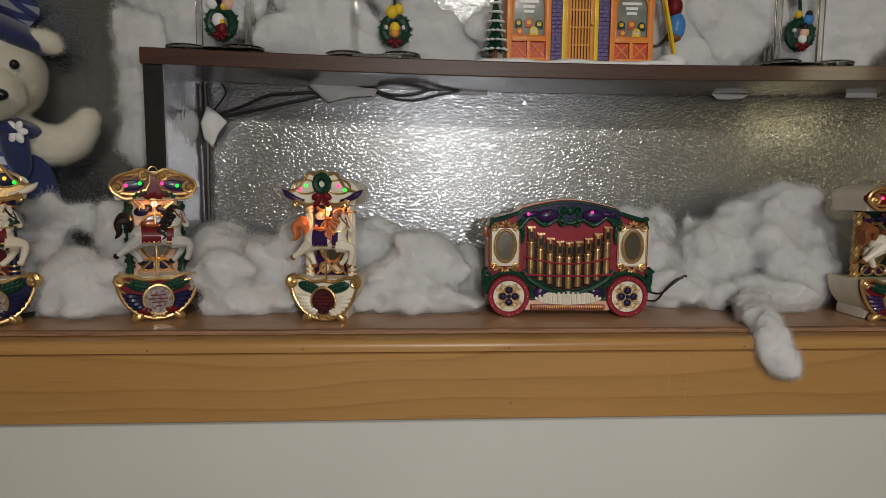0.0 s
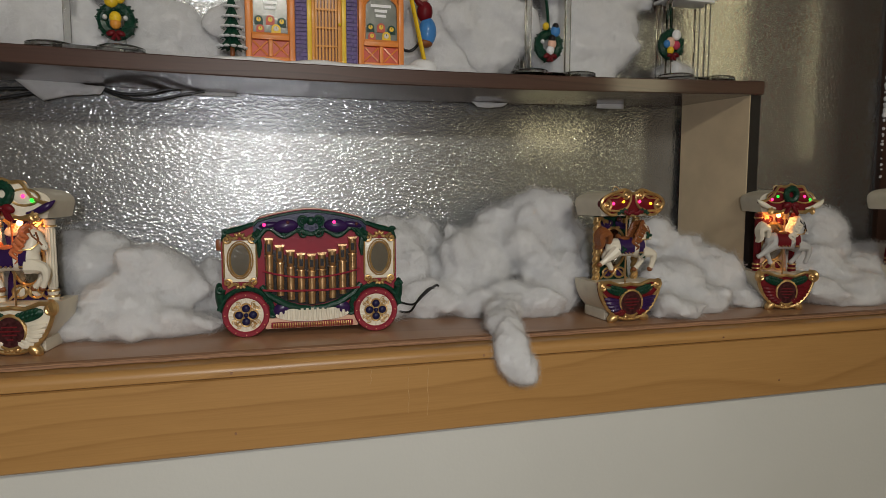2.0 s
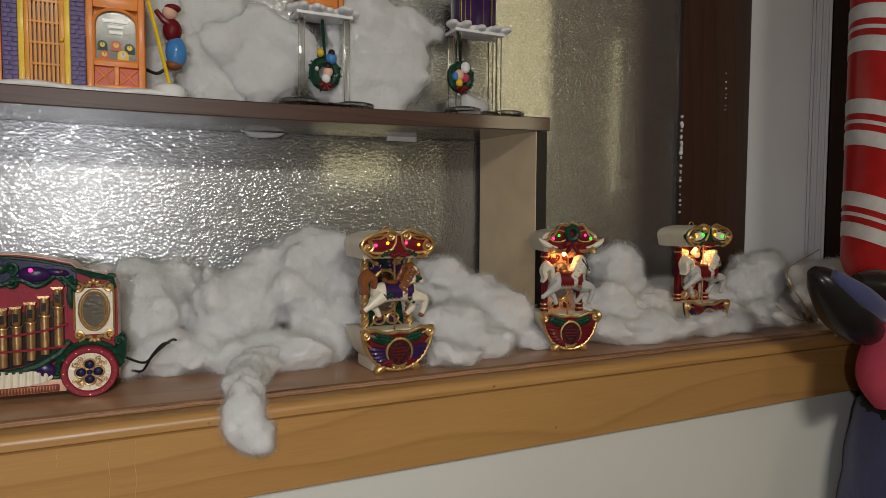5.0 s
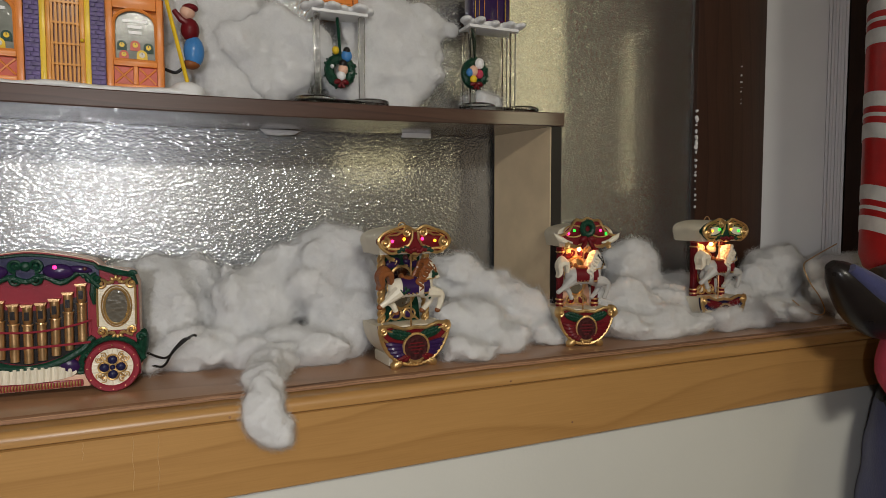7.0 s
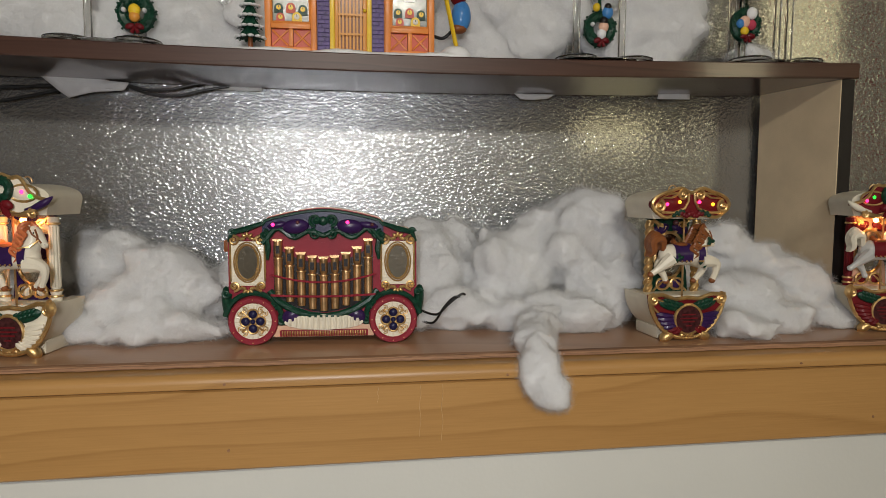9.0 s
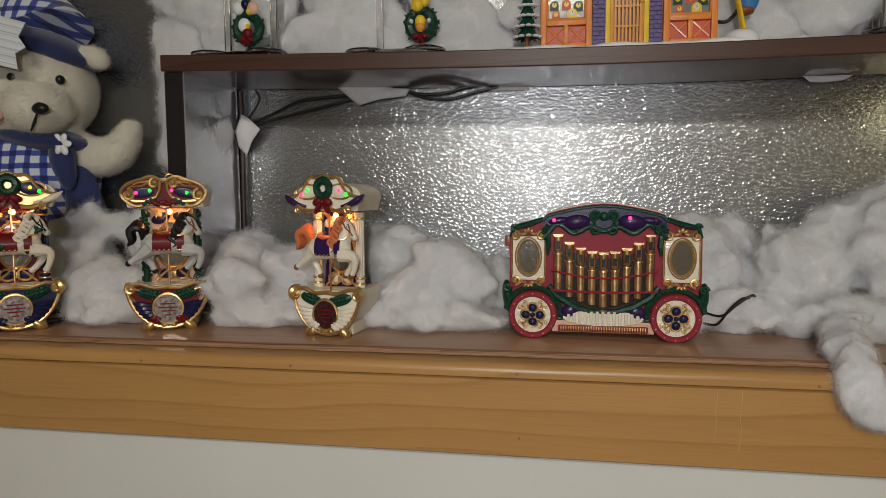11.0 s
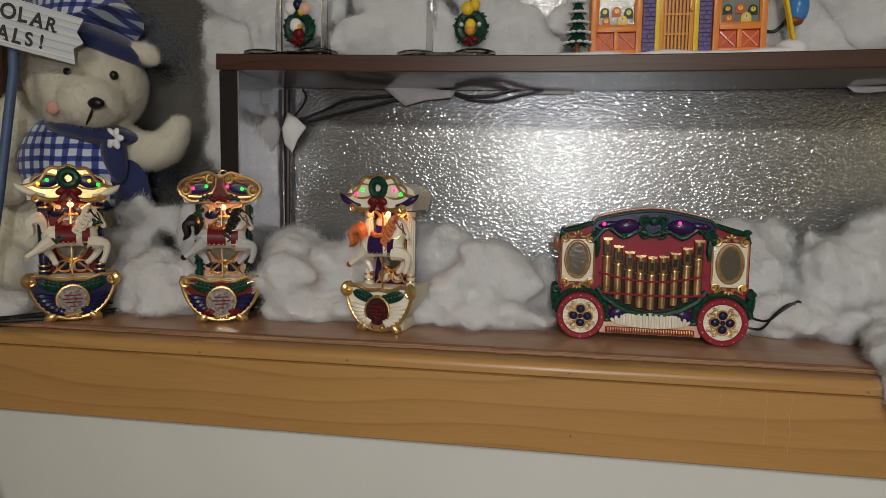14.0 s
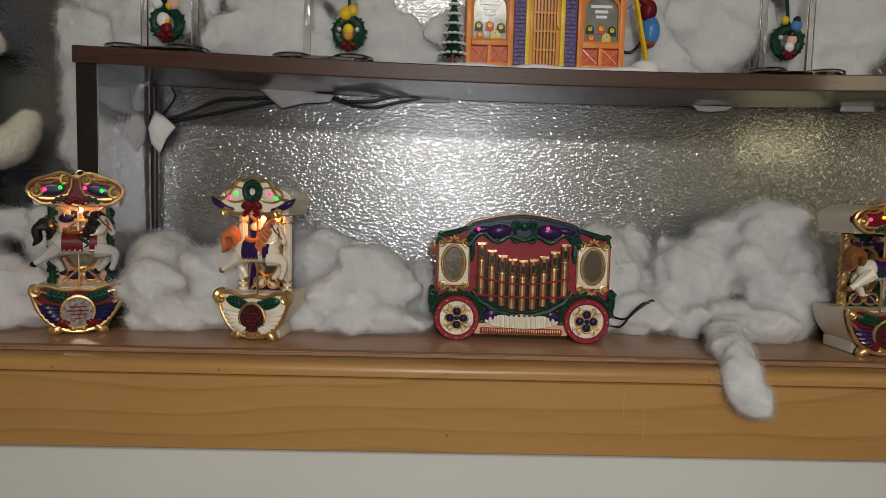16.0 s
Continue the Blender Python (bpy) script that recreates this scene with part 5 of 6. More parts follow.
        for k in range(24):
            a = 2 * math.pi * k / 24
            tube(bm, [(0.0100 * math.cos(a), -0.0053, 0.0100 * math.sin(a)), (0.0150 * math.cos(a), -0.0053, 0.0150 * math.sin(a))], 0.0006, 0, 5)
        part("wheel_face", bm, M_IVORY, w, "ribbed ivory wheel face")
        bm = bmesh.new()
        for k in range(4):
            a = math.pi / 2 * k
            ell(bm, (0.0060 * math.cos(a), -0.0060, 0.0060 * math.sin(a)), (0.0036, 0.0022, 0.0036), 0, 12)
        ell(bm, (0, -0.0066, 0), 0.0022, 0, 10)
        part("quatrefoil", bm, M_NAVY, w, "navy quatrefoil")
        bm = bmesh.new()
        for k in range(4):
            a = math.pi / 2 * k
            ring(bm, 0.0060 * math.cos(a), 0.0060 * math.sin(a), 0.0043, 0.0043, -0.0060, 0.0008, 0, 16, 5)
            a += math.pi / 4
            tube(bm, [(r * math.cos(a), -0.0060, r * math.sin(a)) for r in (0.006, 0.0125)], 0.0008, 0, 5)
            for q in (-1, 1):
                scroll(bm, 0.0118 * math.cos(a + q * 0.20), 0.0118 * math.sin(a + q * 0.20), -0.0058, 0.0025, q, a, 0.0005)
        for k in range(12):
            a = 2 * math.pi * k / 12
            ell(bm, (0.0182 * math.cos(a), -0.0067, 0.0182 * math.sin(a)), 0.0006, 0, 6)
        part("wheel_tracery", bm, M_GOLD, w, "gold wheel tracery")
        # green swags round the wheels
        bm = bmesh.new()
        pts = [(wx + 0.0235 * math.cos(a), F - 0.0020, wz + 0.0235 * math.sin(a)) for a in [radians(90 - s * 80 + s * 14 * k) if s > 0 else radians(90 + 80 - 14 * k) for k in range(13)]]
        tube(bm, pts, [0.0024] * 13, 0, 7)
        ell(bm, (s * 0.0800, F + 0.004, 0.0345), (0.0052, 0.0085, 0.0150), 0, 12, (0, s * 8, 0))
        scroll(bm, s * 0.0800, 0.0440, F - 0.0045, 0.0036, s, 0, 0.0015)
        tube(bm, [(s * 0.0450, F - 0.0026, 0.0460), (s * 0.0380, F - 0.0030, 0.0370), (s * 0.0250, F - 0.0034, 0.0290), (s * 0.0120, F - 0.0034, 0.0250), (0, F - 0.0034, 0.0240)], [0.0026, 0.0030, 0.0034, 0.0030, 0.0024], 0, 8)
        scroll(bm, s * 0.0350, 0.0205, F - 0.0030, 0.0042, -s, math.pi / 2, 0.0017)
        scroll(bm, s * 0.0420, 0.0330, F - 0.0030, 0.0040, s, math.pi / 2, 0.0016)
        part("green_swag", bm, M_GREEN, o, "glittering green swag")
        bm = bmesh.new()
        ell(bm, (s * 0.0275, F - 0.0030, 0.0240), (0.0085, 0.0036, 0.0062), 0, 14, (0, s * 30, 0))
        part("lower_boss", bm, M_PURPLE, o, "glossy purple boss")
    bm = bmesh.new()
    plate(bm, oval(0, 0.0190, 0.0330, 0.0066, 32), F - 0.0055, F, 0)
    for k in range(13):
        x = (k - 6) * 0.0047
        hgt = 0.0058 * math.sqrt(max(0.05, 1 - (x / 0.033) ** 2))
        tube(bm, [(x, F - 0.0056, 0.0190 - hgt), (x, F - 0.0064, 0.0190), (x, F - 0.0056, 0.0190 + hgt)], [0.0013, 0.0018, 0.0013], 0, 6)
    part("shell_panel", bm, M_IVORY, o, "ribbed ivory shell panel")
    bm = bmesh.new()
    box(bm, (-0.0370, F - 0.0046, 0.0066), (0.0370, F - 0.001, 0.0122), 0.0012)
    grille = part("grille_plate", bm, M_PINKRED, o, "red rounded grille plate")
    for k in range(34):
        x = -0.0345 + 0.0021 * k
        bm = bmesh.new()
        tube(bm, [(x, F - 0.0046, 0.0074), (x, F - 0.0056, 0.0094), (x, F - 0.0046, 0.0114)], 0.0007, 0, 6)
        part("grille_rib", bm, M_GOLD, grille)
    bm = bmesh.new()
    box(bm, (-0.0835, F + 0.006, 0.078), (-0.0785, F + 0.016, 0.088), 0.001)
    part("switch", bm, M_BROWN, o, "small side knob")
    return o


organ(pose(0.158, 0.616, TOPZ, 0, 0, -2))


def cable(pts, r, label, mat=M_CABLE, name="power_cable", sub=6):
    """A cable that runs smoothly through its points."""
    P = [Vector(p) for p in pts]
    out = []
    for i in range(len(P) - 1):
        a, b, c, d = P[max(0, i - 1)], P[i], P[i + 1], P[min(len(P) - 1, i + 2)]
        for k in range(sub):
            t = k / sub
            out.append(0.5 * ((2 * b) + (c - a) * t + (2 * a - 5 * b + 4 * c - d) * t * t + (3 * b - a - 3 * c + d) * t ** 3))
    out.append(P[-1])
    bm = bmesh.new()
    tube(bm, out, r, 0, 7)
    return solid(name, bm, mat, label, "cable")


cable([(0.242, 0.645, 1.222), (0.254, 0.632, 1.222), (0.262, 0.625, 1.236), (0.270, 0.620, 1.246), (0.276, 0.618, 1.2475)], 0.0011, "short black lead poking from the toy organ")
cable([(0.242, 0.645, 1.232), (0.256, 0.628, 1.230), (0.266, 0.622, 1.240), (0.277, 0.620, 1.249), (0.281, 0.622, 1.2485)], 0.0011, "short black lead poking from the toy organ")


# ---- plush bear with its sign ----
def melted(build, voxel, rounds=4):
    """The shapes that build(bm) lays down, melted into one smooth skin."""
    bm = bmesh.new()
    build(bm)
    me = bpy.data.meshes.new("skin")
    bm.to_mesh(me)
    bm.free()
    ob = new("skin", me)
    md = ob.modifiers.new("melt", "REMESH")
    md.mode, md.voxel_size = "VOXEL", voxel
    DEPS().update()
    out = bpy.data.meshes.new_from_object(ob.evaluated_get(DEPS()))
    bpy.data.objects.remove(ob)
    bm = bmesh.new()
    bm.from_mesh(out)
    for _ in range(rounds):
        bmesh.ops.smooth_vert(bm, verts=bm.verts[:], factor=0.5, use_axis_x=True, use_axis_y=True, use_axis_z=True)
    return bm


def bear_fur(bm):
    ell(bm, (-0.412, 0.662, 1.443), (0.058, 0.054, 0.052), 0, 28)
    ell(bm, (-0.384, 0.630, 1.420), (0.031, 0.032, 0.026), 0, 22)
    ell(bm, (-0.405, 0.640, 1.414), (0.038, 0.030, 0.022), 0, 20)
    ell(bm, (-0.347, 0.664, 1.474), (0.017, 0.008, 0.012), 0, 14, (0, 25, 40))
    stem(bm, [(-0.478, 0.662, 1.418), (-0.508, 0.652, 1.392), (-0.513, 0.640, 1.362), (-0.490, 0.622, 1.340), (-0.468, 0.614, 1.333)], [0.024, 0.026, 0.024, 0.022, 0.015], 0, 18)
    ell(bm, (-0.467, 0.614, 1.333), (0.018, 0.016, 0.016), 0, 16)
    stem(bm, [(-0.390, 0.668, 1.386), (-0.354, 0.670, 1.374), (-0.331, 0.672, 1.380), (-0.317, 0.672, 1.396)], [0.022, 0.020, 0.018, 0.013], 0, 18)
    ell(bm, (-0.316, 0.671, 1.398), (0.012, 0.011, 0.016), 0, 16, (0, 20, 0))
    ell(bm, (-0.490, 0.678, 1.292), (0.060, 0.050, 0.075), 0, 26)
    ell(bm, (-0.430, 0.690, 1.290), (0.070, 0.045, 0.080), 0, 24)
    ell(bm, (-0.552, 0.630, 1.258), (0.044, 0.034, 0.042), 0, 20)
    ell(bm, (-0.490, 0.622, 1.248), (0.036, 0.032, 0.034), 0, 20)


bm = melted(bear_fur, 0.0032, 5)
ell(bm, (-0.430, 0.674, 1.357), (0.068, 0.052, 0.064), 1, 32)
ell(bm, (-0.400, 0.656, 1.393), (0.050, 0.040, 0.013), 2, 24, (0, 10, 0))
ell(bm, (-0.368, 0.640, 1.370), (0.013, 0.010, 0.030), 2, 18, (0, -12, 0))
ell(bm, (-0.356, 0.652, 1.322), (0.021, 0.008, 0.044), 2, 18, (0, -8, 0))
ell(bm, (-0.398, 0.668, 1.487), (0.055, 0.050, 0.016), 2, 24, (0, 22, 0))
stem(bm, [(-0.402, 0.668, 1.490), (-0.420, 0.672, 1.512), (-0.448, 0.676, 1.535), (-0.478, 0.680, 1.548)], [0.048, 0.042, 0.034, 0.024], 1, 24)
ell(bm, (-0.3580, 0.6030, 1.4155), (0.0078, 0.0058, 0.0056), 3, 14)
tube(bm, [(-0.3600, 0.6010, 1.4110), (-0.3640, 0.6020, 1.4030), (-0.3720, 0.6060, 1.3955)], 0.0008, 3, 6)
for p in ((-0.3950, 0.6125, 1.4465), (-0.3600, 0.6320, 1.4465)):
    ell(bm, p, 0.0042, 3, 12)
ell(bm, (-0.4080, 0.6070, 1.4120), (0.0080, 0.0040, 0.0070), 4, 12)
for k in range(6):
    a = k * math.pi / 3
    ell(bm, (-0.3620 + 0.0068 * math.cos(a), 0.6310, 1.3850 + 0.0068 * math.sin(a)), (0.0046, 0.0016, 0.0030), 5, 8, (0, -math.degrees(a), 0))
for v in bm.verts:
    v.co = Vector((0.065, 0.057, 1.336)) + 1.08 * (v.co - Vector((0.065, 0.057, 1.336)))
    v.co.y, v.co.z = min(v.co.y, 0.7535), max(v.co.z, TOPZ + 0.0008)
me = mesh_of("plush_bear", bm, [M_FUR, M_PLAID, M_NAVYF, M_SATIN, M_BLUSH, M_SNOW])
bear = new("plush_bear", me)
lifts = [(v.co.copy(), v.normal.copy()) for v in me.vertices]
me.vertices.foreach_set("co", [q for c, nv in lifts for q in c + nv * (0.0016 * noise.noise(c * 60) + 0.0006 * noise.noise(c * 210))])
me.update()
tagged(bear, "white plush polar bear in blue plaid vest and hat", "plush toy")
fuzz(bear, 1.2, 0.0020, 0.0045, 0.00008, (0.4, 1.8), M_HAIR, 91, 0)

sign = thing("wooden_sign", "whitewashed wooden sign on a blue pole beside the bear", "sign", pose(-0.4460, 0.612, 1.4925, 0, 11.5, 36))
w, h = 0.0535, 0.0235
outl = [(-w, h), (w * 0.97, h), (w * 0.90, h * 0.36), (w * 1.04, 0), (w * 0.90, -h * 0.36), (w * 0.98, -h), (-w, -h), (-w * 0.91, -h * 0.36), (-w * 1.03, h * 0.05), (-w * 0.90, h * 0.42)]
bm = bmesh.new()
plate(bm, outl, -0.0022, 0.0022)
part("board", bm, M_SIGN, sign, "whitewashed board with notched ends")
rng = random.Random(14)
for body, z, xs in (("POLAR", 0.0030, (-0.0285, -0.0165, -0.0020, 0.0085, 0.0210)), ("PALS!", -0.0175, (-0.0285, -0.0165, -0.0035, 0.0075, 0.0190))):
    for ch, x in zip(body, xs):
        cu = bpy.data.curves.new("letter", "FONT")
        cu.body, cu.size, cu.extrude, cu.offset = ch, 0.0195 * rng.uniform(0.94, 1.06), 0.00025, 0.00055
        cu.materials.append(M_INK)
        t = new("letter", cu)
        t.parent = sign
        t.matrix_basis = pose(x, -0.0025, z + rng.uniform(-0.0008, 0.0008), 90, rng.uniform(-7, 4), 0) @ Matrix.Diagonal((0.80, 1, 1, 1))
        tagged(t, "black hand-painted letter")
        if ch in "PLAR":
            bm = bmesh.new()
            for dx in ((0.0015, 0.0085) if ch in "AR" else (0.0022,)):
                box(bm, (x + dx - 0.0022, -0.0028, z - 0.0004), (x + dx + 0.0022, -0.0022, z + 0.0006))
            part("serif", bm, M_INK, sign, "black painted serif")
bm = bmesh.new()
tube(bm, [(-0.456, 0.6165, 1.520), (-0.4585, 0.6165, 1.45), (-0.4700, 0.605, 1.33), (-0.4800, 0.590, 1.215)], 0.0045, 0, 12)
dowel = new("dowel", mesh_of("dowel", bm, M_POLE))
dowel.parent = sign
dowel.matrix_parent_inverse = sign.matrix_world.inverted()
tagged(dowel, "blue painted dowel")

# ---- cables and tape in the recess ----
cable([(-0.228, 0.752, 1.412), (-0.190, 0.750, 1.424), (-0.160, 0.749, 1.437), (-0.130, 0.749, 1.440), (-0.085, 0.750, 1.443)], 0.0017, "black cable taped along the window glass")
cable([(-0.228, 0.750, 1.409), (-0.190, 0.748, 1.417), (-0.150, 0.748, 1.426), (-0.115, 0.749, 1.434), (-0.085, 0.750, 1.441)], 0.0017, "black cable taped along the window glass")
cable([(-0.226, 0.752, 1.415), (-0.214, 0.750, 1.427), (-0.206, 0.750, 1.440), (-0.211, 0.752, 1.450)], 0.0013, "thin black cable rising to the shelf")
cable([(-0.045, 0.748, 1.447), (-0.020, 0.747, 1.440), (0.005, 0.747, 1.441), (0.030, 0.748, 1.447), (0.06, 0.750, 1.448)], 0.0016, "black cable slung under the shelf")
cable([(-0.045, 0.750, 1.448), (-0.020, 0.749, 1.437), (0.010, 0.749, 1.435), (0.035, 0.750, 1.441), (0.06, 0.751, 1.446)], 0.0014, "black cable slung under the shelf")
cable([(-0.2290, 0.7520, 1.212), (-0.2296, 0.7520, 1.30), (-0.2288, 0.7520, 1.38), (-0.2294, 0.7520, 1.450)], 0.0024, "brown cord down the back corner", M_CASING, "corner_cord")
cable([(-0.42, 0.700, 1.276), (-0.385, 0.70, 1.292), (-0.35, 0.70, 1.306), (-0.30, 0.705, 1.318)], 0.0032, "black cable behind the plush bear")
cable([(-0.36, 0.625, 1.222), (-0.385, 0.570, 1.219), (-0.412, 0.556, 1.216), (-0.424, 0.540, 1.214), (-0.4400, 0.532, 1.190), (-0.4440, 0.530, 1.14), (-0.438, 0.532, 1.08), (-0.426, 0.538, 1.01), (-0.424, 0.545, 0.90)], 0.0022, "black cable hanging over the ledge's edge")
cable([(-0.34, 0.64, 1.215), (-0.38, 0.580, 1.2135), (-0.42, 0.550, 1.2135), (-0.436, 0.540, 1.212), (-0.454, 0.532, 1.190), (-0.4560, 0.530, 1.14), (-0.447, 0.532, 1.08), (-0.430, 0.536, 1.01), (-0.428, 0.542, 0.90)], 0.0022, "black cable hanging over the ledge's edge")


def tape(name_label, outline, y, wrinkle=0.002, seed=0):
    """A torn piece of tape, creased, that sticks to the glass."""
    bm = bmesh.new()
    cx, cz = sum(p[0] for p in outline) / len(outline), sum(p[1] for p in outline) / len(outline)
    rings = []
    for f in (1.0, 0.75, 0.5, 0.25):
        ringv = []
        for i in range(len(outline)):
            for k in range(4):
                a, b = outline[i], outline[(i + 1) % len(outline)]
                x, z = a[0] + (b[0] - a[0]) * k / 4, a[1] + (b[1] - a[1]) * k / 4
                x, z = cx + (x - cx) * f, cz + (z - cz) * f
                ringv.append(bm.verts.new((x, y - wrinkle * abs(noise.noise(Vector((x * 60 + seed, z * 60, 1)))) * 2 - 0.0016 * (1 - f), z)))
        rings.append(ringv)
    n = len(rings[0])
    for a, b in zip(rings, rings[1:]):
        for k in range(n):
            bm.faces.new((a[k], a[(k + 1) % n], b[(k + 1) % n], b[k]))
    bm.faces.new(rings[-1])
    ob = solid("tape_piece", bm, M_TAPE, name_label, "tape", group="tape on the window glass")
    md = ob.modifiers.new("thickness", "SOLIDIFY")
    md.thickness = 0.0004
    return ob


tape("torn grey-white tape over a cable in the corner", [(-0.2335, 1.405), (-0.226, 1.424), (-0.216, 1.418), (-0.204, 1.407), (-0.214, 1.394), (-0.221, 1.378), (-0.230, 1.388)], 0.7455, seed=2)
tape("creased grey-white tape holding cables under the shelf", [(-0.118, 1.4535), (-0.065, 1.4525), (-0.052, 1.447), (-0.034, 1.446), (-0.038, 1.438), (-0.066, 1.436), (-0.090, 1.430), (-0.100, 1.438)], 0.7460, 0.003, seed=5)
tape("flat strip of grey-white tape under the shelf", [(0.036, 1.4475), (0.092, 1.4470), (0.092, 1.4425), (0.036, 1.4430)], 0.7560, 0.001, seed=7)
tape("small grey-white tape piece under the shelf", [(0.520, 1.4530), (0.556, 1.4535), (0.556, 1.4445), (0.518, 1.4440)], 0.7440, 0.001, seed=9)
tape("crumpled grey-white tape under the shelf", [(0.355, 1.4460), (0.400, 1.4455), (0.392, 1.4410), (0.375, 1.4395), (0.362, 1.4400)], 0.7450, 0.003, seed=12)


# ---- on the shelf: acrylic stands with wreath ornaments ----
def stand(x, y, half, wreath_dx, wreath_z, bits, top, label):
    z = shelf_z(x)
    o = thing("ornament_stand", label, "ornament stand", pose(x, y, z), "acrylic ornament stands on the shelf")
    bm = bmesh.new()
    lathe(bm, [(0.054, 0.0), (0.0555, 0.001), (0.0555, 0.0050), (0.053, 0.0060)], (0, 0, 0), 0, 48)
    for v in bm.verts:
        v.co.y = v.co.y * 0.72 - 0.017
    part("base", bm, M_CLEAR, o, "clear acrylic base plate")
    for dx in (-0.032, 0.026):
        bm = bmesh.new()
        lathe(bm, [(0.020, 0.0062), (0.0208, 0.007), (0.0208, 0.0094), (0.019, 0.0104)], (dx, -0.030, 0), 0, 32)
        part("base_disc", bm, M_CLEAR, o, "clear acrylic disc")
    for s in (-1, 1):
        for dy in (-0.008, 0.012):
            bm = bmesh.new()
            box(bm, (s * half - 0.0032, dy - 0.0028, 0.0042), (s * half + 0.0032, dy + 0.0028, 0.103), 0.001)
            part("column", bm, M_CLEAR, o, "clear acrylic column")
    bm = bmesh.new()
    box(bm, (-half - 0.006, -0.013, 0.1032), (half + 0.006, 0.017, 0.1070), 0.001)
    part("crossbar", bm, M_SNOW, o, "white top bar")
    rg = random.Random(int(x * 1000))

    def drift(b):
        for k in range(15):
            a = k / 14
            ell(b, ((a - 0.5) * 2 * (half + 0.009), -0.006 + rg.uniform(-0.008, 0.008), 0.1105 + rg.uniform(-0.001, 0.001)), (0.0065, 0.0110, 0.0042), 0, 10)

    bm = melted(drift, 0.0011, 2)
    part("snow_ledge", bm, M_SNOW, o, "white plastic snow ledge")
    bm = bmesh.new()
    hw = half * 0.92
    box(bm, (-hw, -0.004, 0.113), (hw, 0.018, 0.156), 0.001, 0)
    for q in (-1, 1):
        box(bm, (q * hw * 0.82 - 0.003, -0.0075, 0.113), (q * hw * 0.82 + 0.003, -0.004, 0.154), 0.0005, 1)
    box(bm, (-hw * 0.42, -0.0062, 0.1135), (hw * 0.30, -0.0045, 0.146), 0.0005, 2)
    box(bm, (-hw, -0.0105, 0.1125), (hw, -0.0070, 0.1150), 0.0005, 3)
    part("little_house", bm, top, o, "tiny painted toy house front")
    # hanging wreath with plain painted shapes on it
    wr = new("wreath_ornament")
    wr.parent = o
    wr.location = (wreath_dx, -0.009, wreath_z)
    bm = bmesh.new()
    rg = random.Random(int(x * 999) + 4)
    ring(bm, 0, 0, 0.0120, 0.0132, 0, 0.0052, 0, 24, 8)
    for k in range(90):
        a, b = rg.uniform(0, 6.283), rg.uniform(0, 6.283)
        q = 0.0126 + 0.0052 * math.cos(b)
        ell(bm, (q * math.cos(a), -abs(0.0052 * math.sin(b)), q * 1.08 * math.sin(a)), (0.0013, 0.0010, 0.0011), 0, 6)
    part("wreath", bm, M_GREEN, wr, "dark green glitter wreath")
    for bx, bz, r, m in bits:
        bm = bmesh.new()
        ell(bm, (bx, -0.0055, bz), (r, 0.0040, r * 1.1), 0, 10)
        part("painted_bead", bm, m, wr)
    bm = bmesh.new()
    for s in (-1, 1):
        ell(bm, (s * 0.0042, -0.0058, -0.0125), (0.0044, 0.0022, 0.0028), 0, 9, (0, s * 20, 0))
        tube(bm, [(0, -0.0056, -0.0130), (s * 0.003, -0.0056, -0.0185)], [0.0012, 0.0020], 0, 6)
    part("bow", bm, M_RED, wr, "small red bow")
    bm = bmesh.new()
    tube(bm, [(0, 0, 0.017), (0, 0.004, 0.040), (0, 0.010, 0.1025 - wreath_z)], 0.0018, 0, 6)
    part("ribbon", bm, M_GREEN, wr, "green hanging ribbon")
    return o


SL = "clear acrylic stand with green wreath"
stand(-0.195, 0.718, 0.0255, -0.002, 0.039, ((-0.002, 0.002, 0.0068, M_SNOW), (0.001, -0.0065, 0.0060, M_RED), (0.002, 0.0005, 0.0030, M_YELLOW), (-0.008, 0.0190, 0.0060, M_SNOW), (0.008, 0.0190, 0.0065, M_SKIN), (0.0, 0.0230, 0.0050, M_NAVY), (0.004, 0.0155, 0.0036, M_YELLOW)), [M_SNOW, M_GREEN, M_RED, M_SKIN], SL + " with white beads")
stand(-0.033, 0.718, 0.0235, 0.019, 0.039, ((0.0, 0.002, 0.0055, M_YELLOW), (0.0, -0.0035, 0.0050, M_SHOPDOOR), (-0.009, 0.002, 0.0022, M_SNOW), (0.009, 0.002, 0.0022, M_SNOW), (-0.003, 0.0180, 0.0065, M_YELLOW), (0.004, 0.0210, 0.0055, M_YELLOW)), [M_SNOW, M_GREEN, M_RED, M_SKIN], SL + " with yellow beads")
stand(0.4355, 0.718, 0.0245, 0.000, 0.044, ((0.002, 0.001, 0.0055, M_SKIN), (0.0, -0.0060, 0.0050, M_SNOW), (0.002, 0.0065, 0.0045, M_HBLACK), (0.006, 0.0155, 0.0060, M_TOYBLUE), (0.006, 0.0205, 0.0040, M_HBLACK), (-0.006, 0.0200, 0.0040, M_YELLOW), (-0.010, 0.003, 0.0022, M_SNOW)), [M_SHOPOR, M_GREEN, M_SHOPDOOR, M_GREEN], SL + " with blue and black beads")
stand(0.6220, 0.718, 0.0270, -0.025, 0.050, ((0.004, 0.011, 0.0060, M_SNOW), (-0.004, 0.002, 0.0060, M_SKIN), (0.004, -0.001, 0.0050, M_PINKF), (-0.009, 0.0, 0.0045, M_TOYBLUE), (-0.004, -0.0075, 0.0045, M_YELLOW)), [M_PURPLE, M_YELLOW, M_SHOPDOOR, M_RED], SL + " with pink and blue beads")


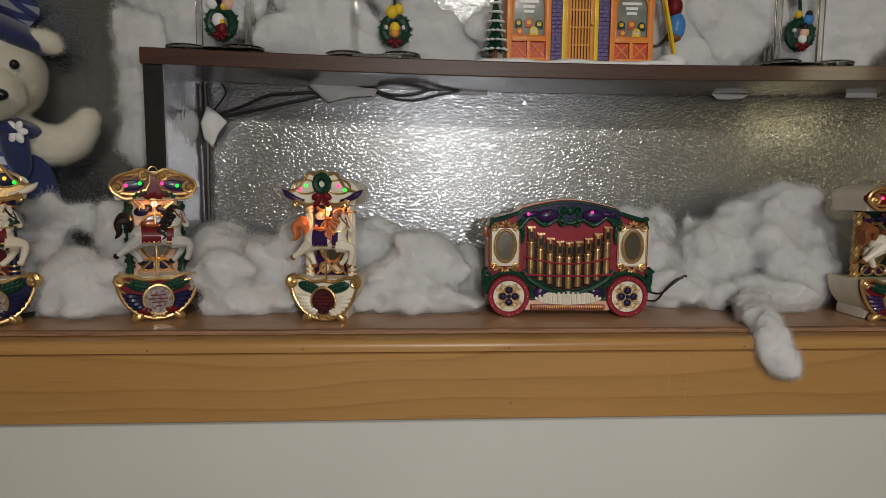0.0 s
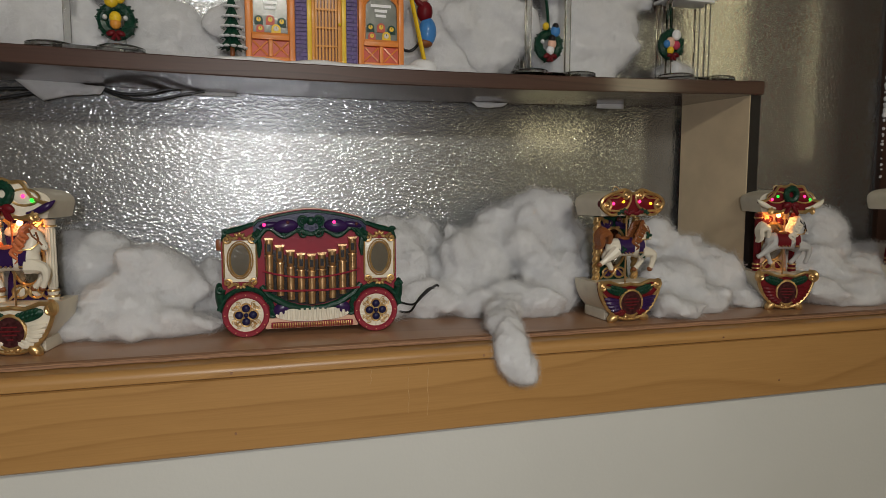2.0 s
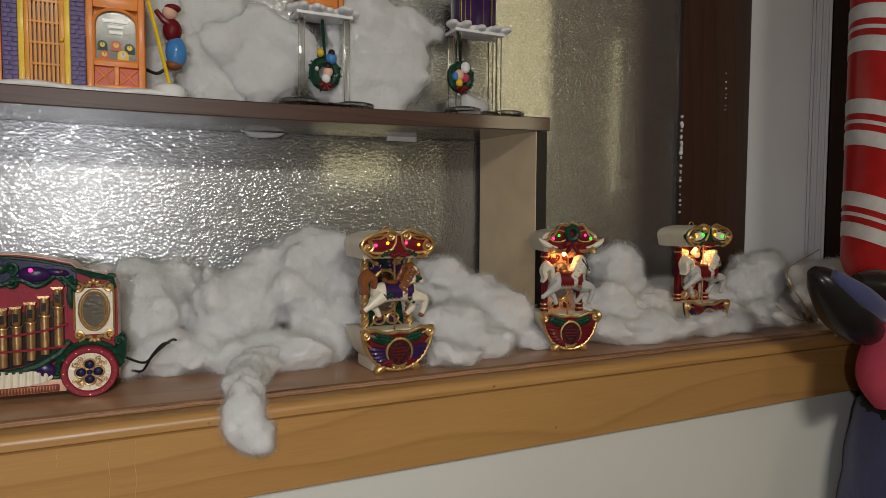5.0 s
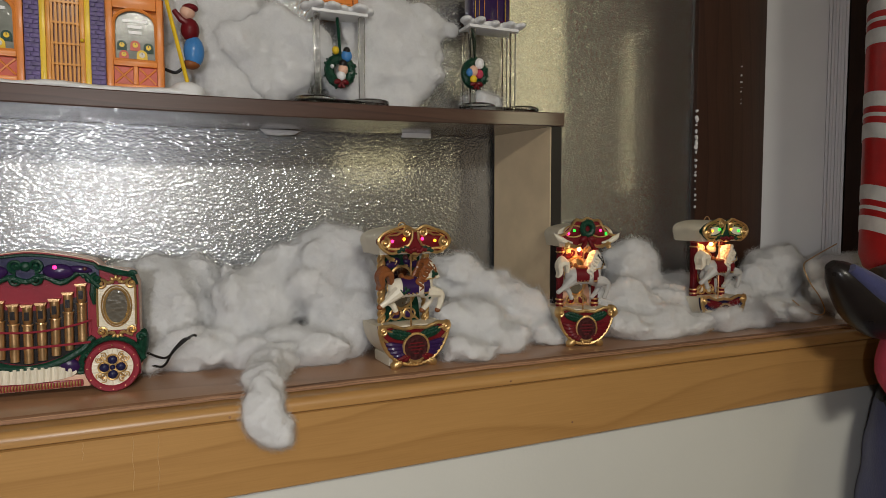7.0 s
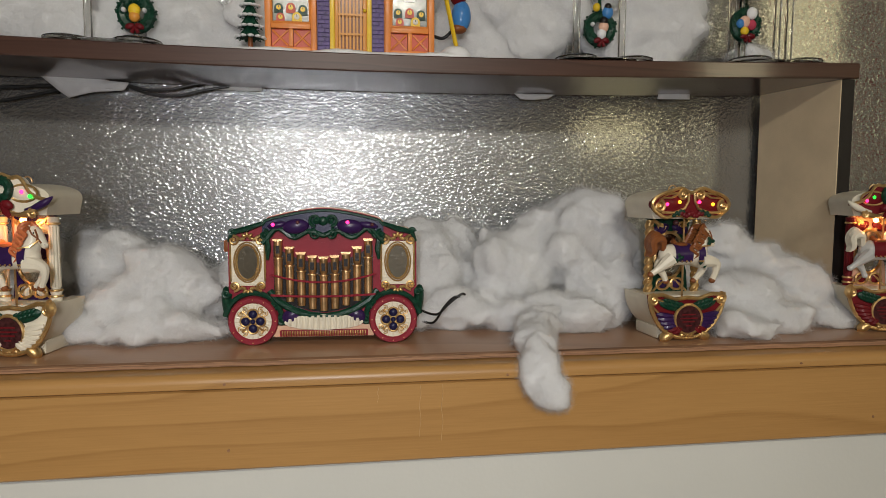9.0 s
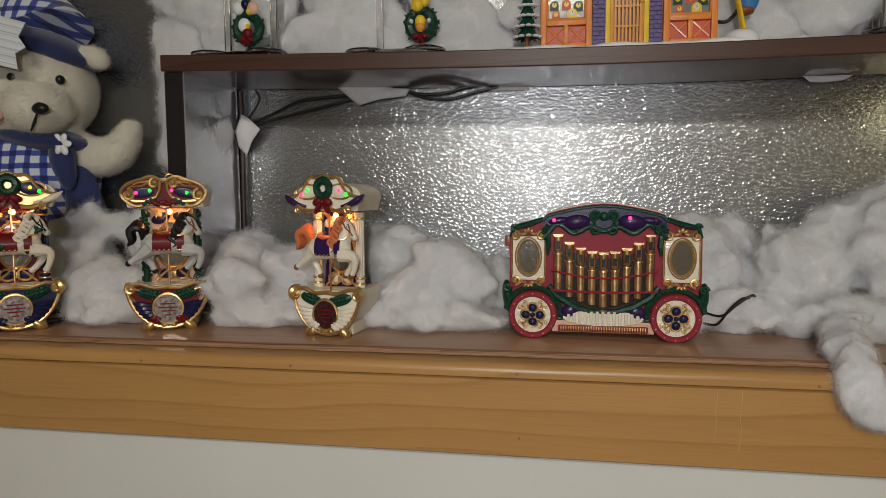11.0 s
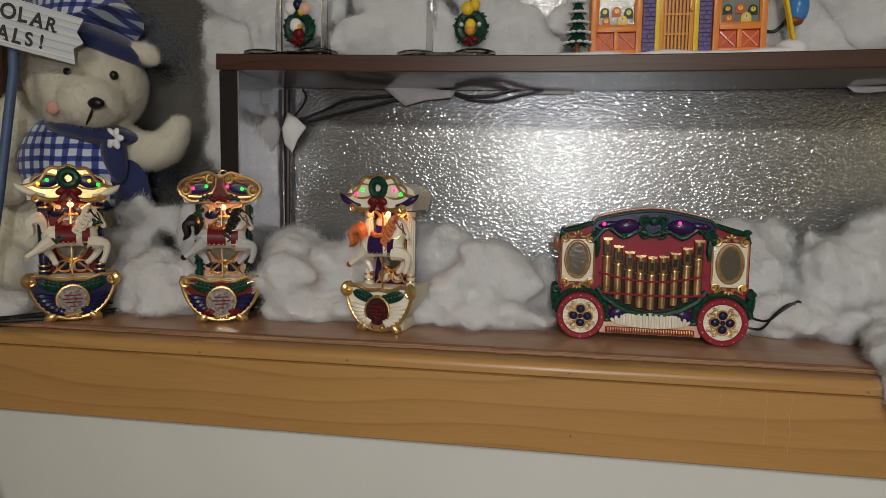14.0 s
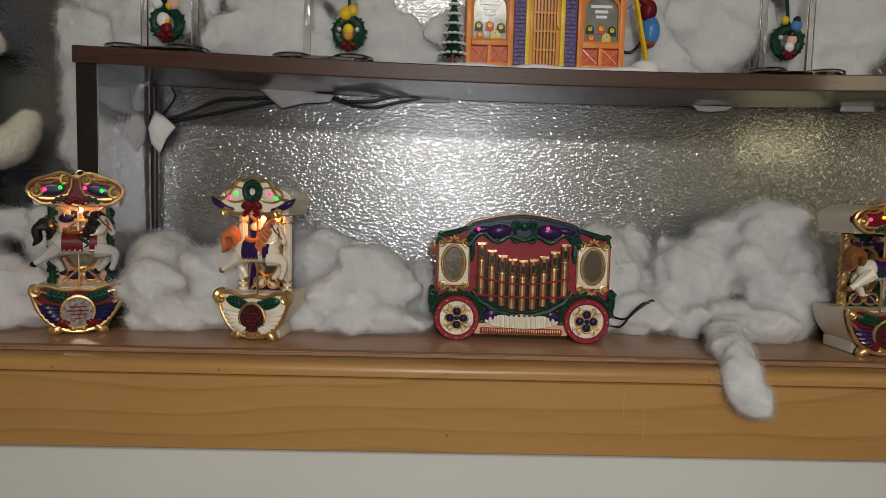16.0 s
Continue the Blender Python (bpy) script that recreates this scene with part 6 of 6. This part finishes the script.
# ---- toy clock shop ----
def shop(x0, y, z):
    o = thing("toy_shop", "orange toy shop front with purple brick and barred door", "toy shop", pose(x0, y, z))
    def banks(b):
        for k in range(24):
            u = k / 23
            ell(b, (-0.022 + 0.203 * u, -0.004 + 0.003 * math.sin(k * 1.1), 0.0050 + 0.0010 * math.sin(k * 0.7)), (0.0120, 0.0150, 0.0050), 0, 12)
        ell(b, (0.178, -0.004, 0.008), (0.016, 0.014, 0.0105), 0, 16)

    bm = melted(banks, 0.0016, 4)
    box(bm, (-0.026, -0.008, 0.0), (0.186, 0.028, 0.0058), 0.001)
    part("snow_base", bm, M_SNOW, o, "glossy white snow base")
    bm = bmesh.new()
    box(bm, (0.0, 0.004, 0.006), (0.159, 0.030, 0.100), 0.001)
    part("building", bm, M_SHOPOR, o, "orange plastic building body")

    def arch(cx, hw, zb, zt, n=14):
        r = hw
        return [(cx - hw, zb), (cx + hw, zb)] + [(cx + r * math.cos(a), zt - r * 0.75 + r * 0.75 * math.sin(a)) for a in [math.pi * k / n for k in range(n + 1)]]

    for cx in (0.0240, 0.1345):
        bay = new("shop_window")
        bay.parent = o
        bm = bmesh.new()
        out = arch(cx, 0.0175, 0.0345, 0.0800)
        box(bm, (cx - 0.0235, -0.0030, 0.006), (cx - 0.0180, 0.004, 0.092), 0.0008)
        box(bm, (cx + 0.0180, -0.0030, 0.006), (cx + 0.0235, 0.004, 0.092), 0.0008)
        box(bm, (cx - 0.0180, -0.0030, 0.0290), (cx + 0.0180, 0.004, 0.0340), 0.0008)
        box(bm, (cx - 0.0180, -0.0030, 0.006), (cx + 0.0180, 0.004, 0.0125), 0.0008)
        box(bm, (cx - 0.0020, -0.0029, 0.0125), (cx + 0.0020, 0.004, 0.0290), 0.0005)
        box(bm, (cx - 0.0180, -0.0030, 0.0805), (cx + 0.0180, 0.004, 0.0920), 0.0008)
        part("window_frame", bm, M_SHOPOR, bay, "orange window frame")
        bm = bmesh.new()
        tube(bm, [(x, -0.0020, zz) for x, zz in out], 0.0016, 0, 6, closed=True)
        part("window_arch", bm, M_SHOPOR, bay)
        bm = bmesh.new()
        plate(bm, out, 0.0005, 0.003)
        part("pane", bm, M_SHOPGL, bay, "glossy window film")
        for wd, zz in ((0.021, 0.0700), (0.013, 0.0650), (0.011, 0.0600)):
            bm = bmesh.new()
            box(bm, (cx - wd / 2, -0.0003, zz - 0.0014), (cx + wd / 2, 0.0004, zz + 0.0014))
            part("lettering_bar", bm, M_SNOW, bay, "white bar of lettering")
        for k, (dx, zz, rr, m, m2) in enumerate(((-0.011, 0.0480, 0.0040, M_GREEN, M_YELLOW), (0.0, 0.0485, 0.0042, M_REDX, M_YELLOW), (0.0110, 0.0470, 0.0042, M_GREEN, M_YELLOW), (-0.0095, 0.0395, 0.0038, M_REDX, M_YELLOW), (0.0055, 0.0400, 0.0045, M_YELLOW, M_CREAM))):
            bm = bmesh.new()
            lathe(bm, [(rr, -0.0008), (rr, 0.0004)], (cx + dx, 0, zz), 0, 14, "y")
            box(bm, (cx + dx - rr, -0.0006, zz - rr * 1.2), (cx + dx + rr, 0.0004, zz), 0, 0)
            lathe(bm, [(rr * 0.55, -0.0013), (rr * 0.55, -0.0007)], (cx + dx, 0, zz), 1, 12, "y")
            box(bm, (cx + dx - 0.0003, -0.0016, zz), (cx + dx + 0.0003, -0.0012, zz + rr * 0.45), 0, 2)
            part("little_clock", bm, [m, m2, M_HBLACK], bay, "tiny painted clock")
        for s in (-1, 1):
            bm = bmesh.new()
            c = cx + s * 0.0100
            box(bm, (c - 0.0078, 0.0005, 0.0128), (c + 0.0078, 0.003, 0.0287), 0, 0)
            for q in (-1, 1):
                tube(bm, [(c - 0.0070, -0.0002, 0.0208 - q * 0.0068), (c + 0.0070, -0.0002, 0.0208 + q * 0.0068)], 0.0010, 1, 5)
            part("crossed_panel", bm, [M_REDX, M_SHOPOR], bay, "red panel with a raised cross")
    for bx in (0.0480, 0.0985):
        bm = bmesh.new()
        box(bm, (bx, -0.0010, 0.006), (bx + 0.0115, 0.004, 0.094))
        pier = part("brick_pier", bm, M_BRICKP, o, "purple toy brick pier")
        bm = bmesh.new()
        for r in range(22):
            zz = 0.0068 + 0.0040 * r
            cut = 0.0070 if r % 2 else 0.0045
            box(bm, (bx + 0.0004, -0.0022, zz), (bx + cut - 0.0003, -0.0008, zz + 0.0033), 0.0004)
            box(bm, (bx + cut + 0.0003, -0.0022, zz), (bx + 0.0111, -0.0008, zz + 0.0033), 0.0004)
        part("brickwork", bm, M_BRICKP, pier, "raised purple bricks")
    bm = bmesh.new()
    box(bm, (0.0595, -0.0020, 0.006), (0.0640, 0.004, 0.094), 0.0006)
    box(bm, (0.0940, -0.0020, 0.006), (0.0985, 0.004, 0.094), 0.0006)
    box(bm, (0.0640, -0.0020, 0.0885), (0.0940, 0.004, 0.094), 0.0006)
    part("door_frame", bm, M_YELLOW, o, "yellow door frame")
    bm = bmesh.new()
    box(bm, (0.0640, 0.0030, 0.006), (0.0940, 0.0045, 0.0885), 0, 1)
    box(bm, (0.0640, -0.0010, 0.006), (0.0675, 0.003, 0.0885), 0.0005)
    box(bm, (0.0900, -0.0010, 0.006), (0.0940, 0.003, 0.0885), 0.0005)
    d = part("door", bm, [M_SHOPDOOR, M_BROWN], o, "amber barred door")
    for k in range(5):
        part("door_rail", box(bmesh.new(), (0.0675, -0.0008, 0.0075 + 0.0180 * k), (0.0900, 0.003, 0.0093 + 0.0180 * k)), M_SHOPDOOR, d)
    for k in range(7):
        x = 0.0686 + 0.0033 * k
        part("door_bar", box(bmesh.new(), (x - 0.0009, -0.0004, 0.0075), (x + 0.0009, 0.002, 0.0860)), M_SHOPDOOR, d)
    bm = bmesh.new()
    ell(bm, (0.0920, -0.0026, 0.0480), 0.0017, 0, 10)
    part("door_knob", bm, M_YELLOW, d)
    bm = bmesh.new()
    for k in range(16):
        ell(bm, (0.002 + 0.155 * k / 15, -0.003, 0.0965 + 0.0012 * math.sin(k * 2)), (0.0065, 0.008, 0.0040), 0 if k % 2 else 1, 9)
    part("eaves", bm, [M_SNOW, M_REDX], o, "snowy red eaves")
    return o


SHOP_Z = shelf_z(0.18)
shop(0.1035, 0.690, SHOP_Z)
fir = thing("toy_fir_tree", "small green toy fir tree tipped with snow", "toy tree", pose(0.0915, 0.684, SHOP_Z + 0.008))
bm = bmesh.new()
lathe(bm, [(0.0022, 0.0), (0.0022, 0.02)], (0, 0, 0), 0, 10)
part("trunk", bm, M_BROWN, fir, "brown trunk")
for k in range(6):
    zz = 0.010 + 0.0095 * k
    r = 0.0135 - 0.0019 * k
    n = 11
    bm = bmesh.new()
    c = bm.verts.new((0, 0, zz + 0.015))
    rim = [bm.verts.new(((r if i % 2 else r * 0.72) * math.cos(math.pi * i / n), (r if i % 2 else r * 0.72) * 0.8 * math.sin(math.pi * i / n), zz - (0.002 if i % 2 else 0))) for i in range(2 * n)]
    c2 = bm.verts.new((0, 0, zz + 0.003))
    for i in range(2 * n):
        bm.faces.new((rim[i], rim[(i + 1) % (2 * n)], c))
        bm.faces.new((rim[(i + 1) % (2 * n)], rim[i], c2))
    tier = part("tier", bm, M_GREEN, fir, "green toothed tier")
    bm = bmesh.new()
    for i in range(1, 2 * n, 2):
        ell(bm, (r * 0.88 * math.cos(math.pi * i / n), r * 0.72 * math.sin(math.pi * i / n), zz + 0.0004), (0.0030, 0.0028, 0.0014), 0, 7)
    part("snow_tip", bm, M_SNOW, tier, "white snow on the tips")
bm = bmesh.new()
for s in (-0.0040, 0.0040):
    tube(bm, [(0.0, s * 0.6 - 0.001, 0.0), (-0.019, s * 0.6 - 0.001, 0.085)], 0.0017, 0, 6)
for k in range(9):
    u = (k + 0.7) / 9.5
    tube(bm, [(-0.019 * u, -0.0045, 0.085 * u), (-0.019 * u, 0.0025, 0.085 * u)], 0.0011, 0, 6)
ladder = solid("toy_ladder", bm, M_YELLOW, "yellow toy ladder leaning on the toy shop", "toy ladder", m=pose(0.2815, 0.681, SHOP_Z + 0.0165))
bm = bmesh.new()
ell(bm, (0.0, 0, 0.014), (0.0095, 0.0085, 0.0150), 0, 16)
ell(bm, (-0.003, 0, 0.0015), (0.0085, 0.0070, 0.0045), 3, 12)
ell(bm, (-0.003, 0, 0.034), (0.0085, 0.0080, 0.0110), 1, 14)
tube(bm, [(-0.004, -0.003, 0.038), (-0.011, -0.004, 0.042), (-0.017, -0.003, 0.050)], [0.0034, 0.0030, 0.0024], 1, 8)
ell(bm, (-0.005, 0, 0.050), 0.0068, 2, 14)
ell(bm, (-0.0025, 0, 0.0545), (0.0075, 0.0070, 0.0040), 1, 12)
solid("toy_figure", bm, [M_TOYBLUE, M_RED, M_SKIN, M_BROWN], "small plain toy figure in blue on the ladder", "figurine", m=pose(0.2885, 0.693, SHOP_Z + 0.0345))
cable([(0.262, 0.712, SHOP_Z + 0.034), (0.272, 0.706, SHOP_Z + 0.030), (0.280, 0.705, SHOP_Z + 0.036), (0.290, 0.712, SHOP_Z + 0.050)], 0.0016, "black lead behind the toy shop")

# ---- tall doll with a striped candy stick ----
CX, CY, CR = 1.104, 0.505, 0.062
stick = thing("candy_stick", "large red and white striped candy stick", "decoration", pose(CX, CY, 0))
bm = bmesh.new()
lathe(bm, [(0.02, 1.275), (0.045, 1.278), (0.057, 1.287), (CR, 1.302), (CR, 1.94), (0.05, 1.955)], (0, 0, 0), 0, 48)
part("stick_body", bm, M_CANER, stick, "glossy red stick")
for k in range(5):
    for z0, z1 in ((0.0, 0.018), (0.026, 0.0305), (0.038, 0.0556)):
        za = 1.303 + 0.1125 * k
        bm = bmesh.new()
        rs = [[bm.verts.new(((CR + e) * math.cos(a), (CR + e) * math.sin(a), za + z + 0.031 * math.cos(a - 2.53))) for a in [2 * math.pi * j / 48 for j in range(48)]] for z, e in ((z0, 0.0), (z0, 0.0007), (z1, 0.0007), (z1, 0.0))]
        for q, r in zip(rs, rs[1:] + rs[:1]):
            for j in range(48):
                bm.faces.new((q[j], q[(j + 1) % 48], r[(j + 1) % 48], r[j]))
        part("stripe", bm, M_CANEW, stick, "white stripe")


def doll_body(b):
    stem(b, [(1.19, 0.44, 0.0), (1.18, 0.44, 0.55), (1.16, 0.44, 0.95), (1.145, 0.45, 1.12), (1.14, 0.46, 1.24)], [0.20, 0.18, 0.145, 0.11, 0.05], 0, 32)


bm = melted(doll_body, 0.012, 3)
# sleeve cuff, mittens: long leaf-shaped hands closed round the stick
stem(bm, [(1.030, 0.440, 1.275), (1.012, 0.445, 1.250), (1.000, 0.450, 1.215), (0.990, 0.452, 1.180), (0.995, 0.450, 1.150)], [0.018, 0.026, 0.027, 0.024, 0.012], 1, 18)
stem(bm, [(1.09, 0.43, 1.20), (1.05, 0.432, 1.205), (1.012, 0.442, 1.215)], [0.05, 0.042, 0.030], 2, 18)
stem(bm, [(0.893, 0.470, 1.300), (0.905, 0.466, 1.288), (0.930, 0.462, 1.262), (0.958, 0.460, 1.240), (0.985, 0.458, 1.228)], [0.006, 0.017, 0.024, 0.022, 0.012], 0, 18)
stem(bm, [(0.900, 0.452, 1.297), (0.925, 0.446, 1.278), (0.955, 0.444, 1.262), (0.985, 0.448, 1.250)], [0.005, 0.012, 0.013, 0.008], 2, 14)
stem(bm, [(0.965, 0.470, 1.285), (0.995, 0.466, 1.280), (1.03, 0.462, 1.272)], [0.010, 0.020, 0.018], 0, 14)
stem(bm, [(0.990, 0.440, 1.205), (1.02, 0.430, 1.190), (1.05, 0.425, 1.185)], [0.016, 0.026, 0.026], 0, 14)
for f in bm.faces:
    if f.calc_center_median().z < 1.12:
        f.material_index = 2
for v in bm.verts:
    v.co += 0.003 * noise.noise_vector(v.co * 22)
solid("standing_doll", bm, [M_HBLACK, M_PINKF, M_VELVET], "standing cloth doll with black mittens and blue robe", "doll")

cable([(0.998, 0.592, 1.242), (1.020, 0.590, 1.228), (1.045, 0.588, 1.220), (1.055, 0.588, 1.226), (1.046, 0.590, 1.245), (1.036, 0.596, 1.262), (1.036, 0.606, 1.284), (1.070, 0.620, 1.292), (1.133, 0.628, 1.310)], 0.0008, "thin gold thread looped on the cotton", M_BRASS, "gold_thread")
